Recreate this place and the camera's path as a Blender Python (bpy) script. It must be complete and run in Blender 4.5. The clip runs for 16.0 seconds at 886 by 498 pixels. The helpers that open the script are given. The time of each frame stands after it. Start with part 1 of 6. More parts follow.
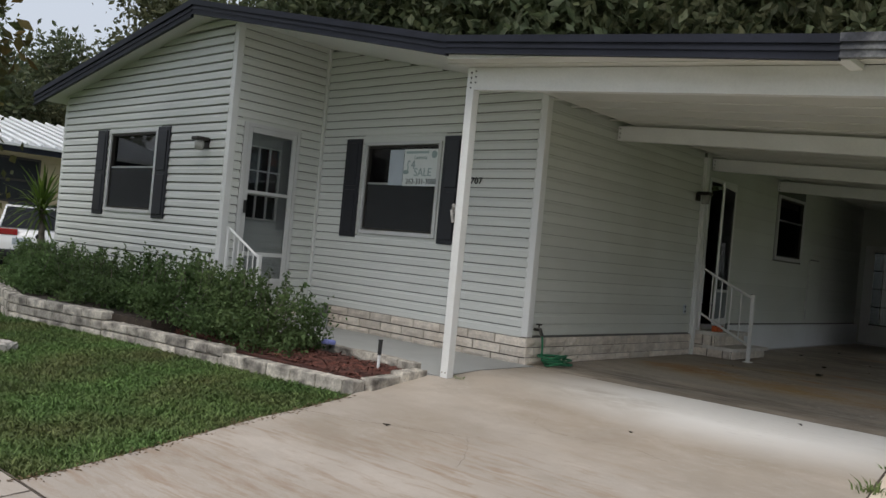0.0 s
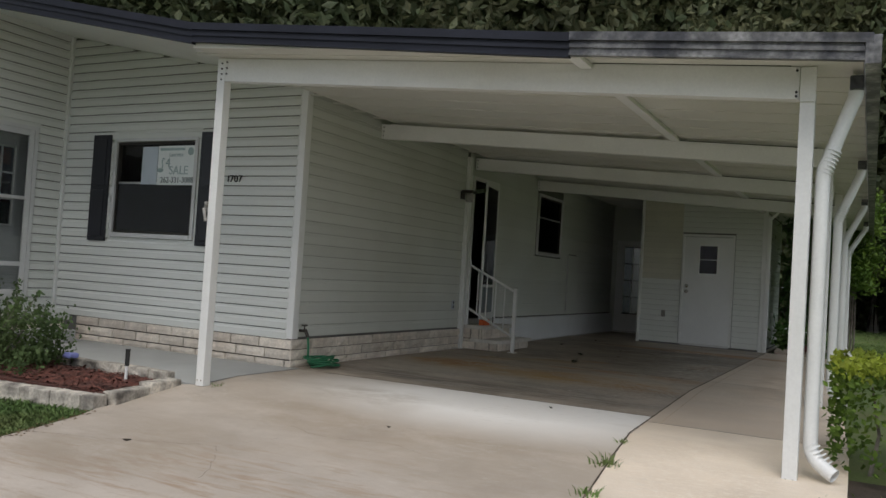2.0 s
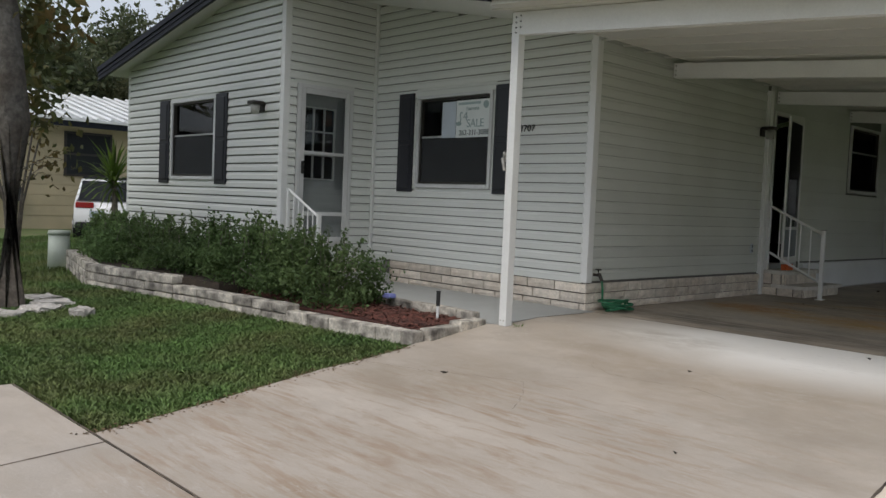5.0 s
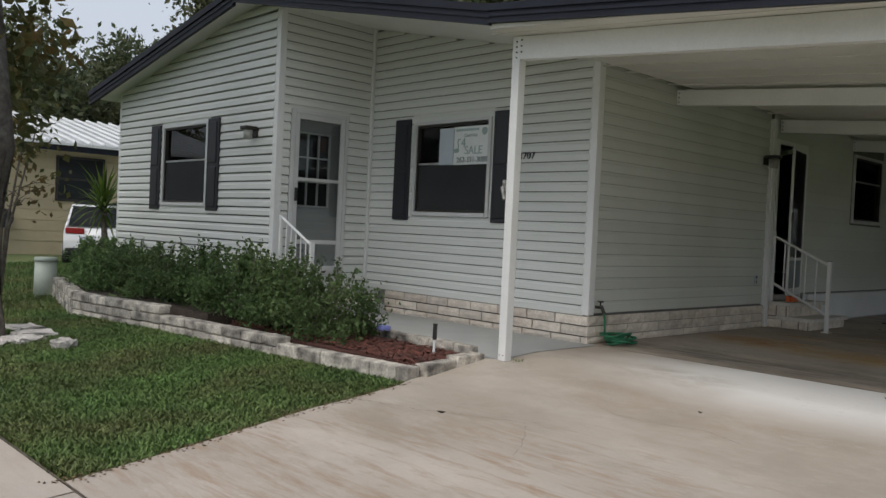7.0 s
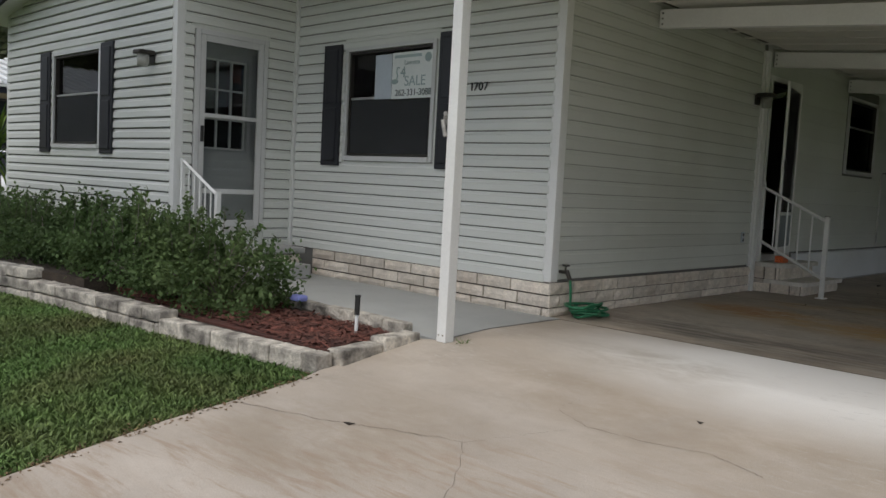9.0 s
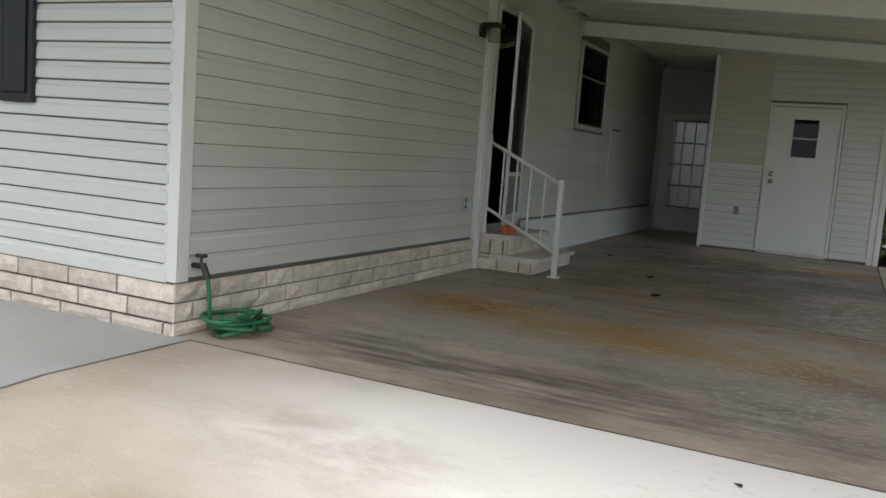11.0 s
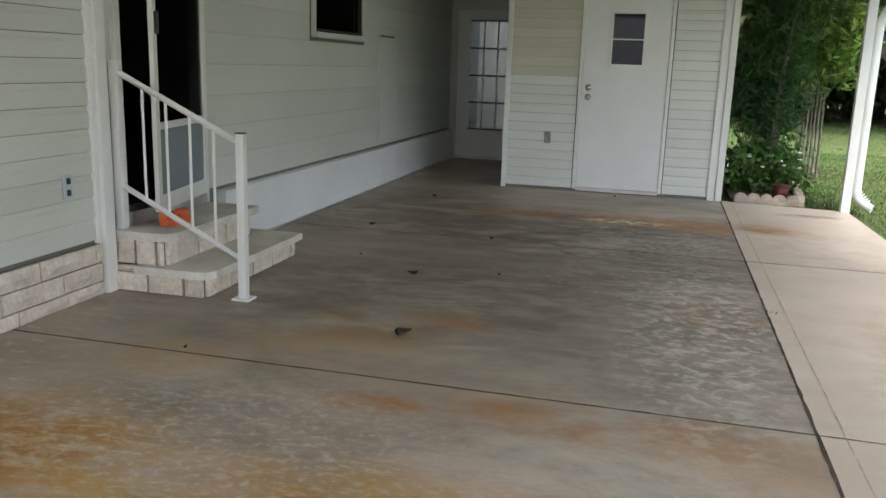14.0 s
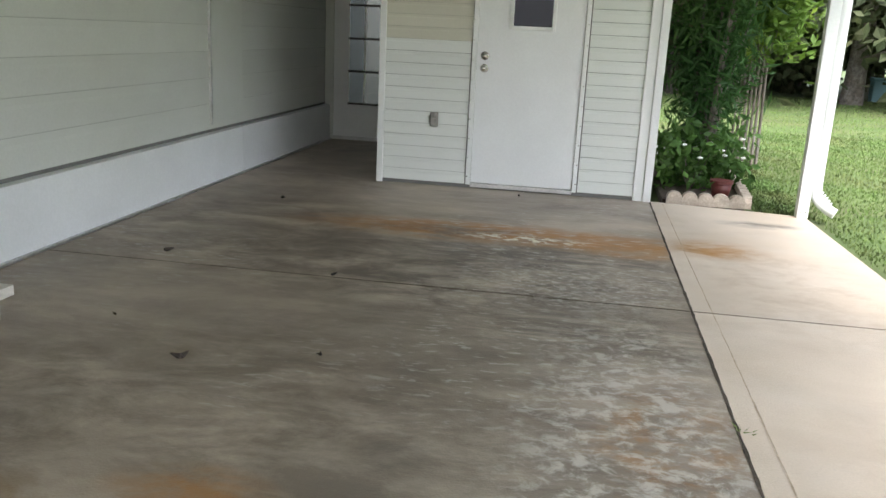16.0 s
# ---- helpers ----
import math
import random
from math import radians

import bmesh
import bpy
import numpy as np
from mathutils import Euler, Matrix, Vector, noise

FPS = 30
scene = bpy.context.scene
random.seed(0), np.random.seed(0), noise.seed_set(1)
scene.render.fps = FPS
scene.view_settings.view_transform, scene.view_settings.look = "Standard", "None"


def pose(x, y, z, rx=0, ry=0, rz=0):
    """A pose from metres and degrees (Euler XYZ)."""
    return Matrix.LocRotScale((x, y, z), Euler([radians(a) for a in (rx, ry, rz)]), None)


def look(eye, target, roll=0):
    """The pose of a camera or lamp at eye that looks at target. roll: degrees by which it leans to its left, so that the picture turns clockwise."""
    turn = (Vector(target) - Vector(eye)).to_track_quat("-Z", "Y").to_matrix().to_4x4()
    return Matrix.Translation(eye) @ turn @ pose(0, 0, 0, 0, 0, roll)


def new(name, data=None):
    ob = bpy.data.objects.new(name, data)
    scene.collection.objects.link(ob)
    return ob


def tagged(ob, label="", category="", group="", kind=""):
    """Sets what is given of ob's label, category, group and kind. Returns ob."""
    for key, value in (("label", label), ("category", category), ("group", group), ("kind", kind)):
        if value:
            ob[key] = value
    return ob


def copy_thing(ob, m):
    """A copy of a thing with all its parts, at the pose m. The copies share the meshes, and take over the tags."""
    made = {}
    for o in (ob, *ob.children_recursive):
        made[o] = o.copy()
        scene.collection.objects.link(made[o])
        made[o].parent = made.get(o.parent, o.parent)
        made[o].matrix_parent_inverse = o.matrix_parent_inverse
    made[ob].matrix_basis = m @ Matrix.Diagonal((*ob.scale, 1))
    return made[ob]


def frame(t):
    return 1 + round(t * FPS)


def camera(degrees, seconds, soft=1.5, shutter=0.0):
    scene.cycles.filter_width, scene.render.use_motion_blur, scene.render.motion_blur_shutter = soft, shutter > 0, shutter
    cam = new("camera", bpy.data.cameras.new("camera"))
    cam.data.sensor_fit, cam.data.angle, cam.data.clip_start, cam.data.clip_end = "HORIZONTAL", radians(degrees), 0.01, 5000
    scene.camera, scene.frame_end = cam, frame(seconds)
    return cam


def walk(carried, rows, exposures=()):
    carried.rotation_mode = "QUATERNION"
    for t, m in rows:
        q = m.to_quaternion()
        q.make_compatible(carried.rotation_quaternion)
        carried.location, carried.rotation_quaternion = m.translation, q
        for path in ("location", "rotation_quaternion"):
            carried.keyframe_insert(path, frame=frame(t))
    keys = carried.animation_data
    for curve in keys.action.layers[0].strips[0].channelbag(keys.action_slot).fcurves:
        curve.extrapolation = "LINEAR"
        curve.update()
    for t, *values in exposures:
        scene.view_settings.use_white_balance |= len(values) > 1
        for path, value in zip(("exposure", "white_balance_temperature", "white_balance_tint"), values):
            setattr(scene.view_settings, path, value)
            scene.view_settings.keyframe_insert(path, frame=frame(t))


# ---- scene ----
cam = camera(56.4, 16.0)
PATH = [
    (0, (5.050, -7.011, 1.084), (3.710, -5.526, 1.092), 5.3),
    (0.5, (5.066, -6.888, 1.065), (3.890, -5.271, 1.112), 5.1),
    (1, (5.089, -6.786, 1.058), (4.013, -5.101, 1.119), 4.4),
    (1.5, (5.127, -6.730, 1.055), (4.131, -4.996, 1.108), 4.0),
    (2, (5.168, -6.745, 1.038), (4.245, -4.972, 1.098), 3.6),
    (2.5, (5.260, -6.820, 0.989), (4.353, -5.038, 1.039), 3.0),
    (3, (5.311, -6.842, 0.982), (4.205, -5.175, 0.985), 2.5),
    (3.5, (5.318, -6.830, 0.995), (4.050, -5.283, 0.957), 2.1),
    (4, (5.286, -6.832, 1.015), (3.943, -5.354, 0.910), 2.0),
    (4.5, (5.221, -6.906, 1.028), (3.792, -5.513, 0.886), 2.2),
    (4.7, (5.195, -6.931, 1.035), (3.752, -5.553, 0.902), 2.4),
    (6.8, (5.014, -6.819, 1.074), (3.543, -5.464, 1.066), 2.7),
    (7, (4.953, -6.750, 1.075), (3.505, -5.372, 1.028), 2.7),
    (7.5, (4.748, -6.556, 1.065), (3.283, -5.195, 1.017), 2.9),
    (8, (4.458, -6.291, 1.104), (2.942, -4.990, 0.994), 3.3),
    (8.5, (4.224, -5.932, 1.069), (2.752, -4.582, 0.956), 2.7),
    (9, (4.010, -5.481, 1.042), (2.632, -4.040, 0.885), 3.0),
    (9.5, (3.718, -4.919, 1.049), (2.493, -3.347, 0.877), 3.6),
    (10, (3.456, -4.350, 1.023), (2.330, -2.705, 0.860), 3.4),
    (10.2, (3.371, -4.133, 1.014), (2.306, -2.456, 0.788), 3.5),
    (12.3, (2.908, -1.841, 1.249), (2.256, 0.039, 1.044), 2.6),
    (12.5, (2.898, -1.630, 1.261), (2.269, 0.256, 1.042), 2.4),
    (13, (2.905, -1.091, 1.307), (2.322, 0.813, 1.114), 2.2),
    (13.5, (2.915, -0.525, 1.308), (2.403, 1.380, 0.972), 1.9),
    (14, (2.908, 0.009, 1.291), (2.422, 1.899, 0.854), 1.9),
    (14.5, (2.967, 0.518, 1.280), (2.500, 2.403, 0.802), 2.4),
    (15, (2.978, 1.025, 1.284), (2.546, 2.910, 0.773), 2.8),
    (15.5, (2.970, 1.533, 1.292), (2.560, 3.426, 0.795), 2.6),
    (16, (2.934, 2.037, 1.272), (2.636, 3.948, 0.764), 2.8),
]
walk(cam, [(t, look(eye, target, roll)) for t, eye, target, roll in PATH],
     [(0, -0.35), (3, -0.42), (4.7, -0.38), (8.5, -0.38), (10.2, 0.08), (12.3, 1.2), (13, 1.48), (13.5, 1.55), (14.5, 1.68), (16, 2.12)])

# ---- light ----
world = bpy.data.worlds.new("sky")
scene.world = world
world.use_nodes = True
wn = world.node_tree.nodes
sky = wn.new("ShaderNodeTexSky")
sky.sky_type = "NISHITA"
sky.sun_disc = False
sky.sun_elevation, sky.sun_rotation = radians(57), radians(164)
sky.dust_density, sky.air_density = 4.0, 1.6
soften = wn.new("ShaderNodeMix")
soften.data_type = "RGBA"
soften.inputs["Factor"].default_value = 0.7
soften.inputs["B"].default_value = (6.5, 6.9, 7.9, 1)
world.node_tree.links.new(sky.outputs["Color"], soften.inputs["A"])
world.node_tree.links.new(soften.outputs["Result"], wn["Background"].inputs["Color"])
wn["Background"].inputs["Strength"].default_value = 0.145
sun_data = bpy.data.lights.new("sun", "SUN")
sun_data.energy, sun_data.angle, sun_data.color = 1.8, radians(40), (1.0, 0.96, 0.91)
sun = new("sun", sun_data)
sun.matrix_world = look((0, 0, 30), (-5.0, 17.0, 3))
scene.view_settings.exposure = 0.0

# ---- materials ----


def mat(name, base, rough=0.6, scale=8.0, var=0.12, bump=0.1, metal=0.0, fine=60.0, second=None, amount=0.5, big=0.7, island=0.0, spec=0.5):
    """Principled surface with grain, a larger stain layer and relief, sized in metres."""
    m = bpy.data.materials.new(name)
    m.use_nodes = True
    n, k = m.node_tree.nodes, m.node_tree.links
    b = n["Principled BSDF"]
    b.inputs["Metallic"].default_value = metal
    b.inputs["Specular IOR Level"].default_value = spec
    geo = n.new("ShaderNodeNewGeometry")
    info = n.new("ShaderNodeObjectInfo")

    def noise_at(sc, detail=4.0):
        t = n.new("ShaderNodeTexNoise")
        t.inputs["Scale"].default_value, t.inputs["Detail"].default_value = sc, detail
        k.new(geo.outputs["Position"], t.inputs["Vector"])
        return t
    a, c, d = noise_at(scale), noise_at(fine, 6.0), noise_at(big)
    r = n.new("ShaderNodeMapRange")
    r.inputs["From Min"].default_value, r.inputs["From Max"].default_value = 0.3, 0.7
    r.inputs["To Min"].default_value, r.inputs["To Max"].default_value = 1 - var, 1 + var
    k.new(a.outputs["Fac"], r.inputs["Value"])
    r2 = n.new("ShaderNodeMapRange")
    r2.inputs["From Min"].default_value, r2.inputs["From Max"].default_value = 0.3, 0.7
    r2.inputs["To Min"].default_value, r2.inputs["To Max"].default_value = 1 - var * 0.8, 1 + var * 0.8
    k.new(c.outputs["Fac"], r2.inputs["Value"])
    mul = n.new("ShaderNodeMath")
    mul.operation = "MULTIPLY"
    k.new(r.outputs["Result"], mul.inputs[0]), k.new(r2.outputs["Result"], mul.inputs[1])
    last = mul.outputs[0]
    for source, weight in ((info.outputs["Random"], var if island == 0 else island * 0.6), (geo.outputs["Random Per Island"], island)):
        if weight:
            q = n.new("ShaderNodeMapRange")
            q.inputs["To Min"].default_value, q.inputs["To Max"].default_value = 1 - weight, 1 + weight
            k.new(source, q.inputs["Value"])
            x = n.new("ShaderNodeMath")
            x.operation = "MULTIPLY"
            k.new(last, x.inputs[0]), k.new(q.outputs["Result"], x.inputs[1])
            last = x.outputs[0]
    tint = n.new("ShaderNodeMix")
    tint.data_type = "RGBA"
    tint.inputs["A"].default_value = (*base, 1)
    tint.inputs["B"].default_value = (*(second or [v * (1 - var) for v in base]), 1)
    sr = n.new("ShaderNodeMapRange")
    sr.inputs["From Min"].default_value, sr.inputs["From Max"].default_value = 0.42, 0.68
    sr.inputs["To Max"].default_value = amount
    k.new(d.outputs["Fac"], sr.inputs["Value"]), k.new(sr.outputs["Result"], tint.inputs["Factor"])
    out = n.new("ShaderNodeVectorMath")
    out.operation = "SCALE"
    k.new(tint.outputs["Result"], out.inputs[0]), k.new(last, out.inputs["Scale"])
    k.new(out.outputs["Vector"], b.inputs["Base Color"])
    rr = n.new("ShaderNodeMapRange")
    rr.inputs["To Min"].default_value, rr.inputs["To Max"].default_value = max(rough - 0.1, 0.03), min(rough + 0.1, 1)
    k.new(a.outputs["Fac"], rr.inputs["Value"]), k.new(rr.outputs["Result"], b.inputs["Roughness"])
    if bump:
        h = n.new("ShaderNodeBump")
        h.inputs["Strength"].default_value, h.inputs["Distance"].default_value = bump, 0.01
        k.new(c.outputs["Fac"], h.inputs["Height"]), k.new(h.outputs["Normal"], b.inputs["Normal"])
    return m


def leaf_mat(name, base, second, gloss=0.45):
    m = mat(name, base, 0.62, 3.0, 0.2, 0.0, fine=20.0, second=second, amount=0.8, big=1.5, island=0.35, spec=0.3)
    n, k = m.node_tree.nodes, m.node_tree.links
    tl, mx = n.new("ShaderNodeBsdfTranslucent"), n.new("ShaderNodeMixShader")
    mx.inputs["Fac"].default_value = 0.4
    b = n["Principled BSDF"]
    k.new(b.inputs["Base Color"].links[0].from_socket, tl.inputs["Color"])
    k.new(b.outputs[0], mx.inputs[1]), k.new(tl.outputs[0], mx.inputs[2])
    k.new(mx.outputs[0], n["Material Output"].inputs["Surface"])
    return m


def glass_mat(name, tint, rough=0.02, ior=1.6):
    m = bpy.data.materials.new(name)
    m.use_nodes = True
    n, k = m.node_tree.nodes, m.node_tree.links
    n.remove(n["Principled BSDF"])
    tr, gl, mx, fr = n.new("ShaderNodeBsdfTransparent"), n.new("ShaderNodeBsdfGlossy"), n.new("ShaderNodeMixShader"), n.new("ShaderNodeFresnel")
    tr.inputs["Color"].default_value = (*tint, 1)
    gl.inputs["Roughness"].default_value = rough
    fr.inputs["IOR"].default_value = ior
    k.new(fr.outputs["Fac"], mx.inputs["Fac"]), k.new(tr.outputs[0], mx.inputs[1]), k.new(gl.outputs[0], mx.inputs[2])
    k.new(mx.outputs[0], n["Material Output"].inputs["Surface"])
    return m


def screen_mat(name, tint, wire):
    """Fine woven mesh: mostly see-through, with a grey sheen from its wires."""
    m = bpy.data.materials.new(name)
    m.use_nodes = True
    n, k = m.node_tree.nodes, m.node_tree.links
    n.remove(n["Principled BSDF"])
    tr, df, mx, tx = n.new("ShaderNodeBsdfTransparent"), n.new("ShaderNodeBsdfDiffuse"), n.new("ShaderNodeMixShader"), n.new("ShaderNodeTexNoise")
    tr.inputs["Color"].default_value, df.inputs["Color"].default_value = (*tint, 1), (*wire, 1)
    tx.inputs["Scale"].default_value = 3.0
    r = n.new("ShaderNodeMapRange")
    r.inputs["To Min"].default_value, r.inputs["To Max"].default_value = 0.28, 0.48
    k.new(tx.outputs["Fac"], r.inputs["Value"]), k.new(r.outputs["Result"], mx.inputs["Fac"])
    k.new(tr.outputs[0], mx.inputs[1]), k.new(df.outputs[0], mx.inputs[2])
    k.new(mx.outputs[0], n["Material Output"].inputs["Surface"])
    return m


M = {
    "siding": mat("vinyl_siding", (0.66, 0.68, 0.65), 0.5, 1.4, 0.035, 0.03, fine=90, second=(0.60, 0.62, 0.57), amount=0.5),
    # The white siding again, with the carport's shade put into its colour.
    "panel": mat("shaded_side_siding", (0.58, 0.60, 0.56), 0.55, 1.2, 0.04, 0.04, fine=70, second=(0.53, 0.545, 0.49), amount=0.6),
    # Beiger tone for the upper boards left of the shed door.
    "patch": mat("beige_siding", (0.60, 0.585, 0.49), 0.55, 1.5, 0.04, 0.04, fine=70, second=(0.53, 0.51, 0.41), amount=0.6),
    "trim": mat("white_trim", (0.74, 0.75, 0.74), 0.4, 3, 0.04, 0.03, fine=60, second=(0.66, 0.66, 0.62), amount=0.4),
    "frame": mat("window_frame_paint", (0.60, 0.61, 0.61), 0.4, 3, 0.05, 0.03, second=(0.50, 0.50, 0.48), amount=0.5),
    "soffit": mat("soffit_white", (0.70, 0.71, 0.68), 0.5, 2, 0.04, 0.03),
    "ceiling": mat("carport_pan", (0.61, 0.61, 0.565), 0.55, 1.5, 0.05, 0.03, second=(0.55, 0.545, 0.485), amount=0.6),
    "fascia": mat("dark_fascia", (0.016, 0.018, 0.028), 0.55, 3, 0.2, 0.05, second=(0.024, 0.026, 0.038), spec=0.25),
    "fascia_worn": mat("worn_fascia", (0.05, 0.052, 0.065), 0.5, 9, 0.45, 0.1, fine=35, second=(0.30, 0.30, 0.30), amount=0.9, big=6),
    "shingle": mat("roof_shingle", (0.07, 0.07, 0.075), 0.9, 6, 0.3, 0.4),
    "shutter": mat("black_shutter", (0.018, 0.019, 0.025), 0.5, 4, 0.15, 0.05),
    "brick": mat("split_stone", (0.68, 0.62, 0.54), 0.85, 14, 0.14, 0.5, fine=55, second=(0.56, 0.48, 0.40), amount=0.6, big=3),
    "mortar": mat("mortar_joint", (0.16, 0.14, 0.12), 0.95, 12, 0.2, 0.3),
    "block": mat("planter_block", (0.54, 0.50, 0.43), 0.95, 18, 0.3, 0.9, fine=45, second=(0.10, 0.09, 0.08), amount=0.95, big=9),
    # Wall core, coloured dark so gaps between lap boards read as shadow lines.
    "shadow_gap_sheathing": mat("shadow_gap_sheathing", (0.17, 0.17, 0.16), 0.9, 4, 0.1, 0.0),
    "soil": mat("soil", (0.06, 0.045, 0.032), 1.0, 10, 0.35, 0.5),
    "mulch": mat("red_mulch", (0.105, 0.038, 0.027), 0.95, 14, 0.35, 0.3, second=(0.06, 0.03, 0.024), amount=0.7, big=4, island=0.45),
    "grass": mat("lawn_blades", (0.088, 0.150, 0.042), 0.6, 0.9, 0.22, 0.0, fine=9, second=(0.14, 0.135, 0.055), amount=0.75, big=1.1, island=0.4, spec=0.25),
    "lawn": mat("lawn_ground", (0.075, 0.115, 0.032), 0.95, 1.2, 0.2, 0.5, fine=40, second=(0.11, 0.10, 0.045), amount=0.6, big=0.8),
    "bark": mat("bark", (0.13, 0.11, 0.09), 0.95, 12, 0.3, 0.9, fine=30, second=(0.22, 0.21, 0.19), amount=0.6, big=3),
    "leaf": leaf_mat("shrub_leaf", (0.095, 0.155, 0.055), (0.17, 0.235, 0.09)),
    "leaf_far": leaf_mat("tree_leaf", (0.085, 0.11, 0.055), (0.125, 0.13, 0.065)),
    "leaf_far2": leaf_mat("tree_leaf_olive", (0.12, 0.135, 0.07), (0.17, 0.165, 0.085)),
    "leaf_oak": leaf_mat("oak_leaf", (0.07, 0.085, 0.03), (0.16, 0.09, 0.03)),
    "leaf_hedge": leaf_mat("hedge_leaf", (0.085, 0.15, 0.025), (0.20, 0.28, 0.04)),
    "leaf_top": leaf_mat("hedge_new_leaf", (0.34, 0.40, 0.05), (0.22, 0.32, 0.05)),
    "leaf_bed": leaf_mat("bedding_leaf", (0.07, 0.15, 0.035), (0.11, 0.20, 0.05)),
    "leaf_long": leaf_mat("oleander_leaf", (0.045, 0.11, 0.03), (0.09, 0.17, 0.05)),
    # Dimness of the rooms put into an even dark colour.
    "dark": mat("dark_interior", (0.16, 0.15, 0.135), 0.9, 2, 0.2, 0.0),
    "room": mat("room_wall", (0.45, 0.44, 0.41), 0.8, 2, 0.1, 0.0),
    "glass": glass_mat("window_glass", (0.55, 0.58, 0.6)),
    "clear": glass_mat("storm_door_glass", (0.85, 0.87, 0.87)),
    "tinted": glass_mat("dark_glass", (0.28, 0.29, 0.30), 0.03, 1.3),
    "screen": screen_mat("insect_screen", (0.34, 0.35, 0.36), (0.11, 0.115, 0.12)),
    "door": mat("white_door", (0.72, 0.73, 0.73), 0.4, 3, 0.03, 0.03, second=(0.66, 0.66, 0.64), amount=0.4),
    "door_grey": mat("entry_door_paint", (0.40, 0.41, 0.42), 0.45, 3, 0.04, 0.03),
    "metal": mat("aluminium", (0.55, 0.55, 0.54), 0.35, 6, 0.15, 0.03, metal=0.9),
    "worn": mat("weathered_metal", (0.30, 0.29, 0.27), 0.6, 20, 0.3, 0.2, metal=0.3),
    "steel": mat("door_knob_metal", (0.62, 0.60, 0.56), 0.25, 6, 0.1, 0.0, metal=1.0),
    "black": mat("black_plastic", (0.02, 0.02, 0.02), 0.45, 6, 0.2, 0.03),
    "bronze": mat("dark_bronze", (0.04, 0.035, 0.03), 0.45, 6, 0.2, 0.05, metal=0.4),
    "lampglass": mat("frosted_lamp_glass", (0.34, 0.34, 0.31), 0.3, 6, 0.1, 0.0),
    "hose": mat("green_hose", (0.025, 0.18, 0.085), 0.45, 8, 0.15, 0.0),
    "orange": mat("orange_plastic", (0.75, 0.16, 0.05), 0.5, 5, 0.1, 0.0),
    "red": mat("red_plastic", (0.10, 0.02, 0.017), 0.5, 5, 0.1, 0.0),
    "paper": mat("sign_paper", (0.72, 0.76, 0.75), 0.7, 5, 0.04, 0.0),
    "paper_old": mat("pale_card", (0.50, 0.56, 0.62), 0.7, 5, 0.05, 0.0),
    "ink": mat("dark_ink", (0.05, 0.07, 0.07), 0.7, 5, 0.1, 0.0),
    "ink_pale": mat("pale_ink", (0.33, 0.42, 0.42), 0.7, 5, 0.1, 0.0),
    "skirt": mat("white_skirting", (0.74, 0.76, 0.77), 0.5, 2.5, 0.04, 0.03, second=(0.66, 0.67, 0.66), amount=0.5),
    "cream": mat("cream_siding", (0.50, 0.42, 0.27), 0.7, 2, 0.08, 0.05),
    "metal_roof": mat("white_metal_roof", (0.80, 0.82, 0.82), 0.4, 2, 0.05, 0.03),
    "carpaint": mat("white_car_paint", (0.78, 0.79, 0.80), 0.2, 2, 0.03, 0.0),
    "carglass": mat("car_glass", (0.02, 0.022, 0.025), 0.08, 2, 0.1, 0.0),
    "tyre": mat("tyre_rubber", (0.02, 0.02, 0.02), 0.85, 8, 0.2, 0.1),
    "taillight": mat("tail_light", (0.35, 0.02, 0.02), 0.2, 3, 0.05, 0.0),
    "pedestal": mat("pale_green_plastic", (0.50, 0.55, 0.48), 0.6, 4, 0.08, 0.05),
    "teal": mat("blue_green_plastic", (0.16, 0.30, 0.33), 0.6, 4, 0.08, 0.05),
    "tread": mat("step_concrete", (0.66, 0.63, 0.58), 0.85, 8, 0.1, 0.35, second=(0.45, 0.41, 0.35), amount=0.7, big=2.5),
    "stone": mat("pale_stone", (0.50, 0.47, 0.43), 0.9, 9, 0.2, 0.5, second=(0.36, 0.34, 0.31), amount=0.6, big=4),
    "edging": mat("edging_concrete", (0.40, 0.34, 0.28), 0.9, 12, 0.2, 0.4, second=(0.24, 0.20, 0.16), amount=0.7, big=5),
    "flower": mat("white_petals", (0.80, 0.80, 0.78), 0.6, 4, 0.05, 0.0),
    "blue": mat("blue_scrap", (0.25, 0.28, 0.62), 0.6, 4, 0.1, 0.0),
    "litter": mat("dark_leaf_litter", (0.035, 0.028, 0.022), 0.9, 10, 0.3, 0.0),
    "joint_dirt": mat("joint_dirt", (0.13, 0.10, 0.075), 1.0, 9, 0.4, 0.4, second=(0.05, 0.04, 0.03), amount=0.8, big=2.5),
    "groove": mat("tooled_groove", (0.42, 0.33, 0.24), 1.0, 9, 0.3, 0.3, second=(0.55, 0.45, 0.34), amount=0.8, big=3),
    "grey_blue": mat("grey_blue_panel", (0.20, 0.235, 0.26), 0.35, 3, 0.05, 0.02),
    "thatch": mat("dry_grass_thatch", (0.17, 0.115, 0.06), 0.95, 12, 0.35, 0.0, island=0.4),
    "grass_back": mat("back_lawn_blades", (0.12, 0.19, 0.055), 0.6, 0.9, 0.2, 0.0, fine=9, second=(0.17, 0.19, 0.075), amount=0.7, big=1.1, island=0.3, spec=0.25),
    "asphalt": mat("asphalt", (0.05, 0.05, 0.05), 0.95, 10, 0.2, 0.4),
}


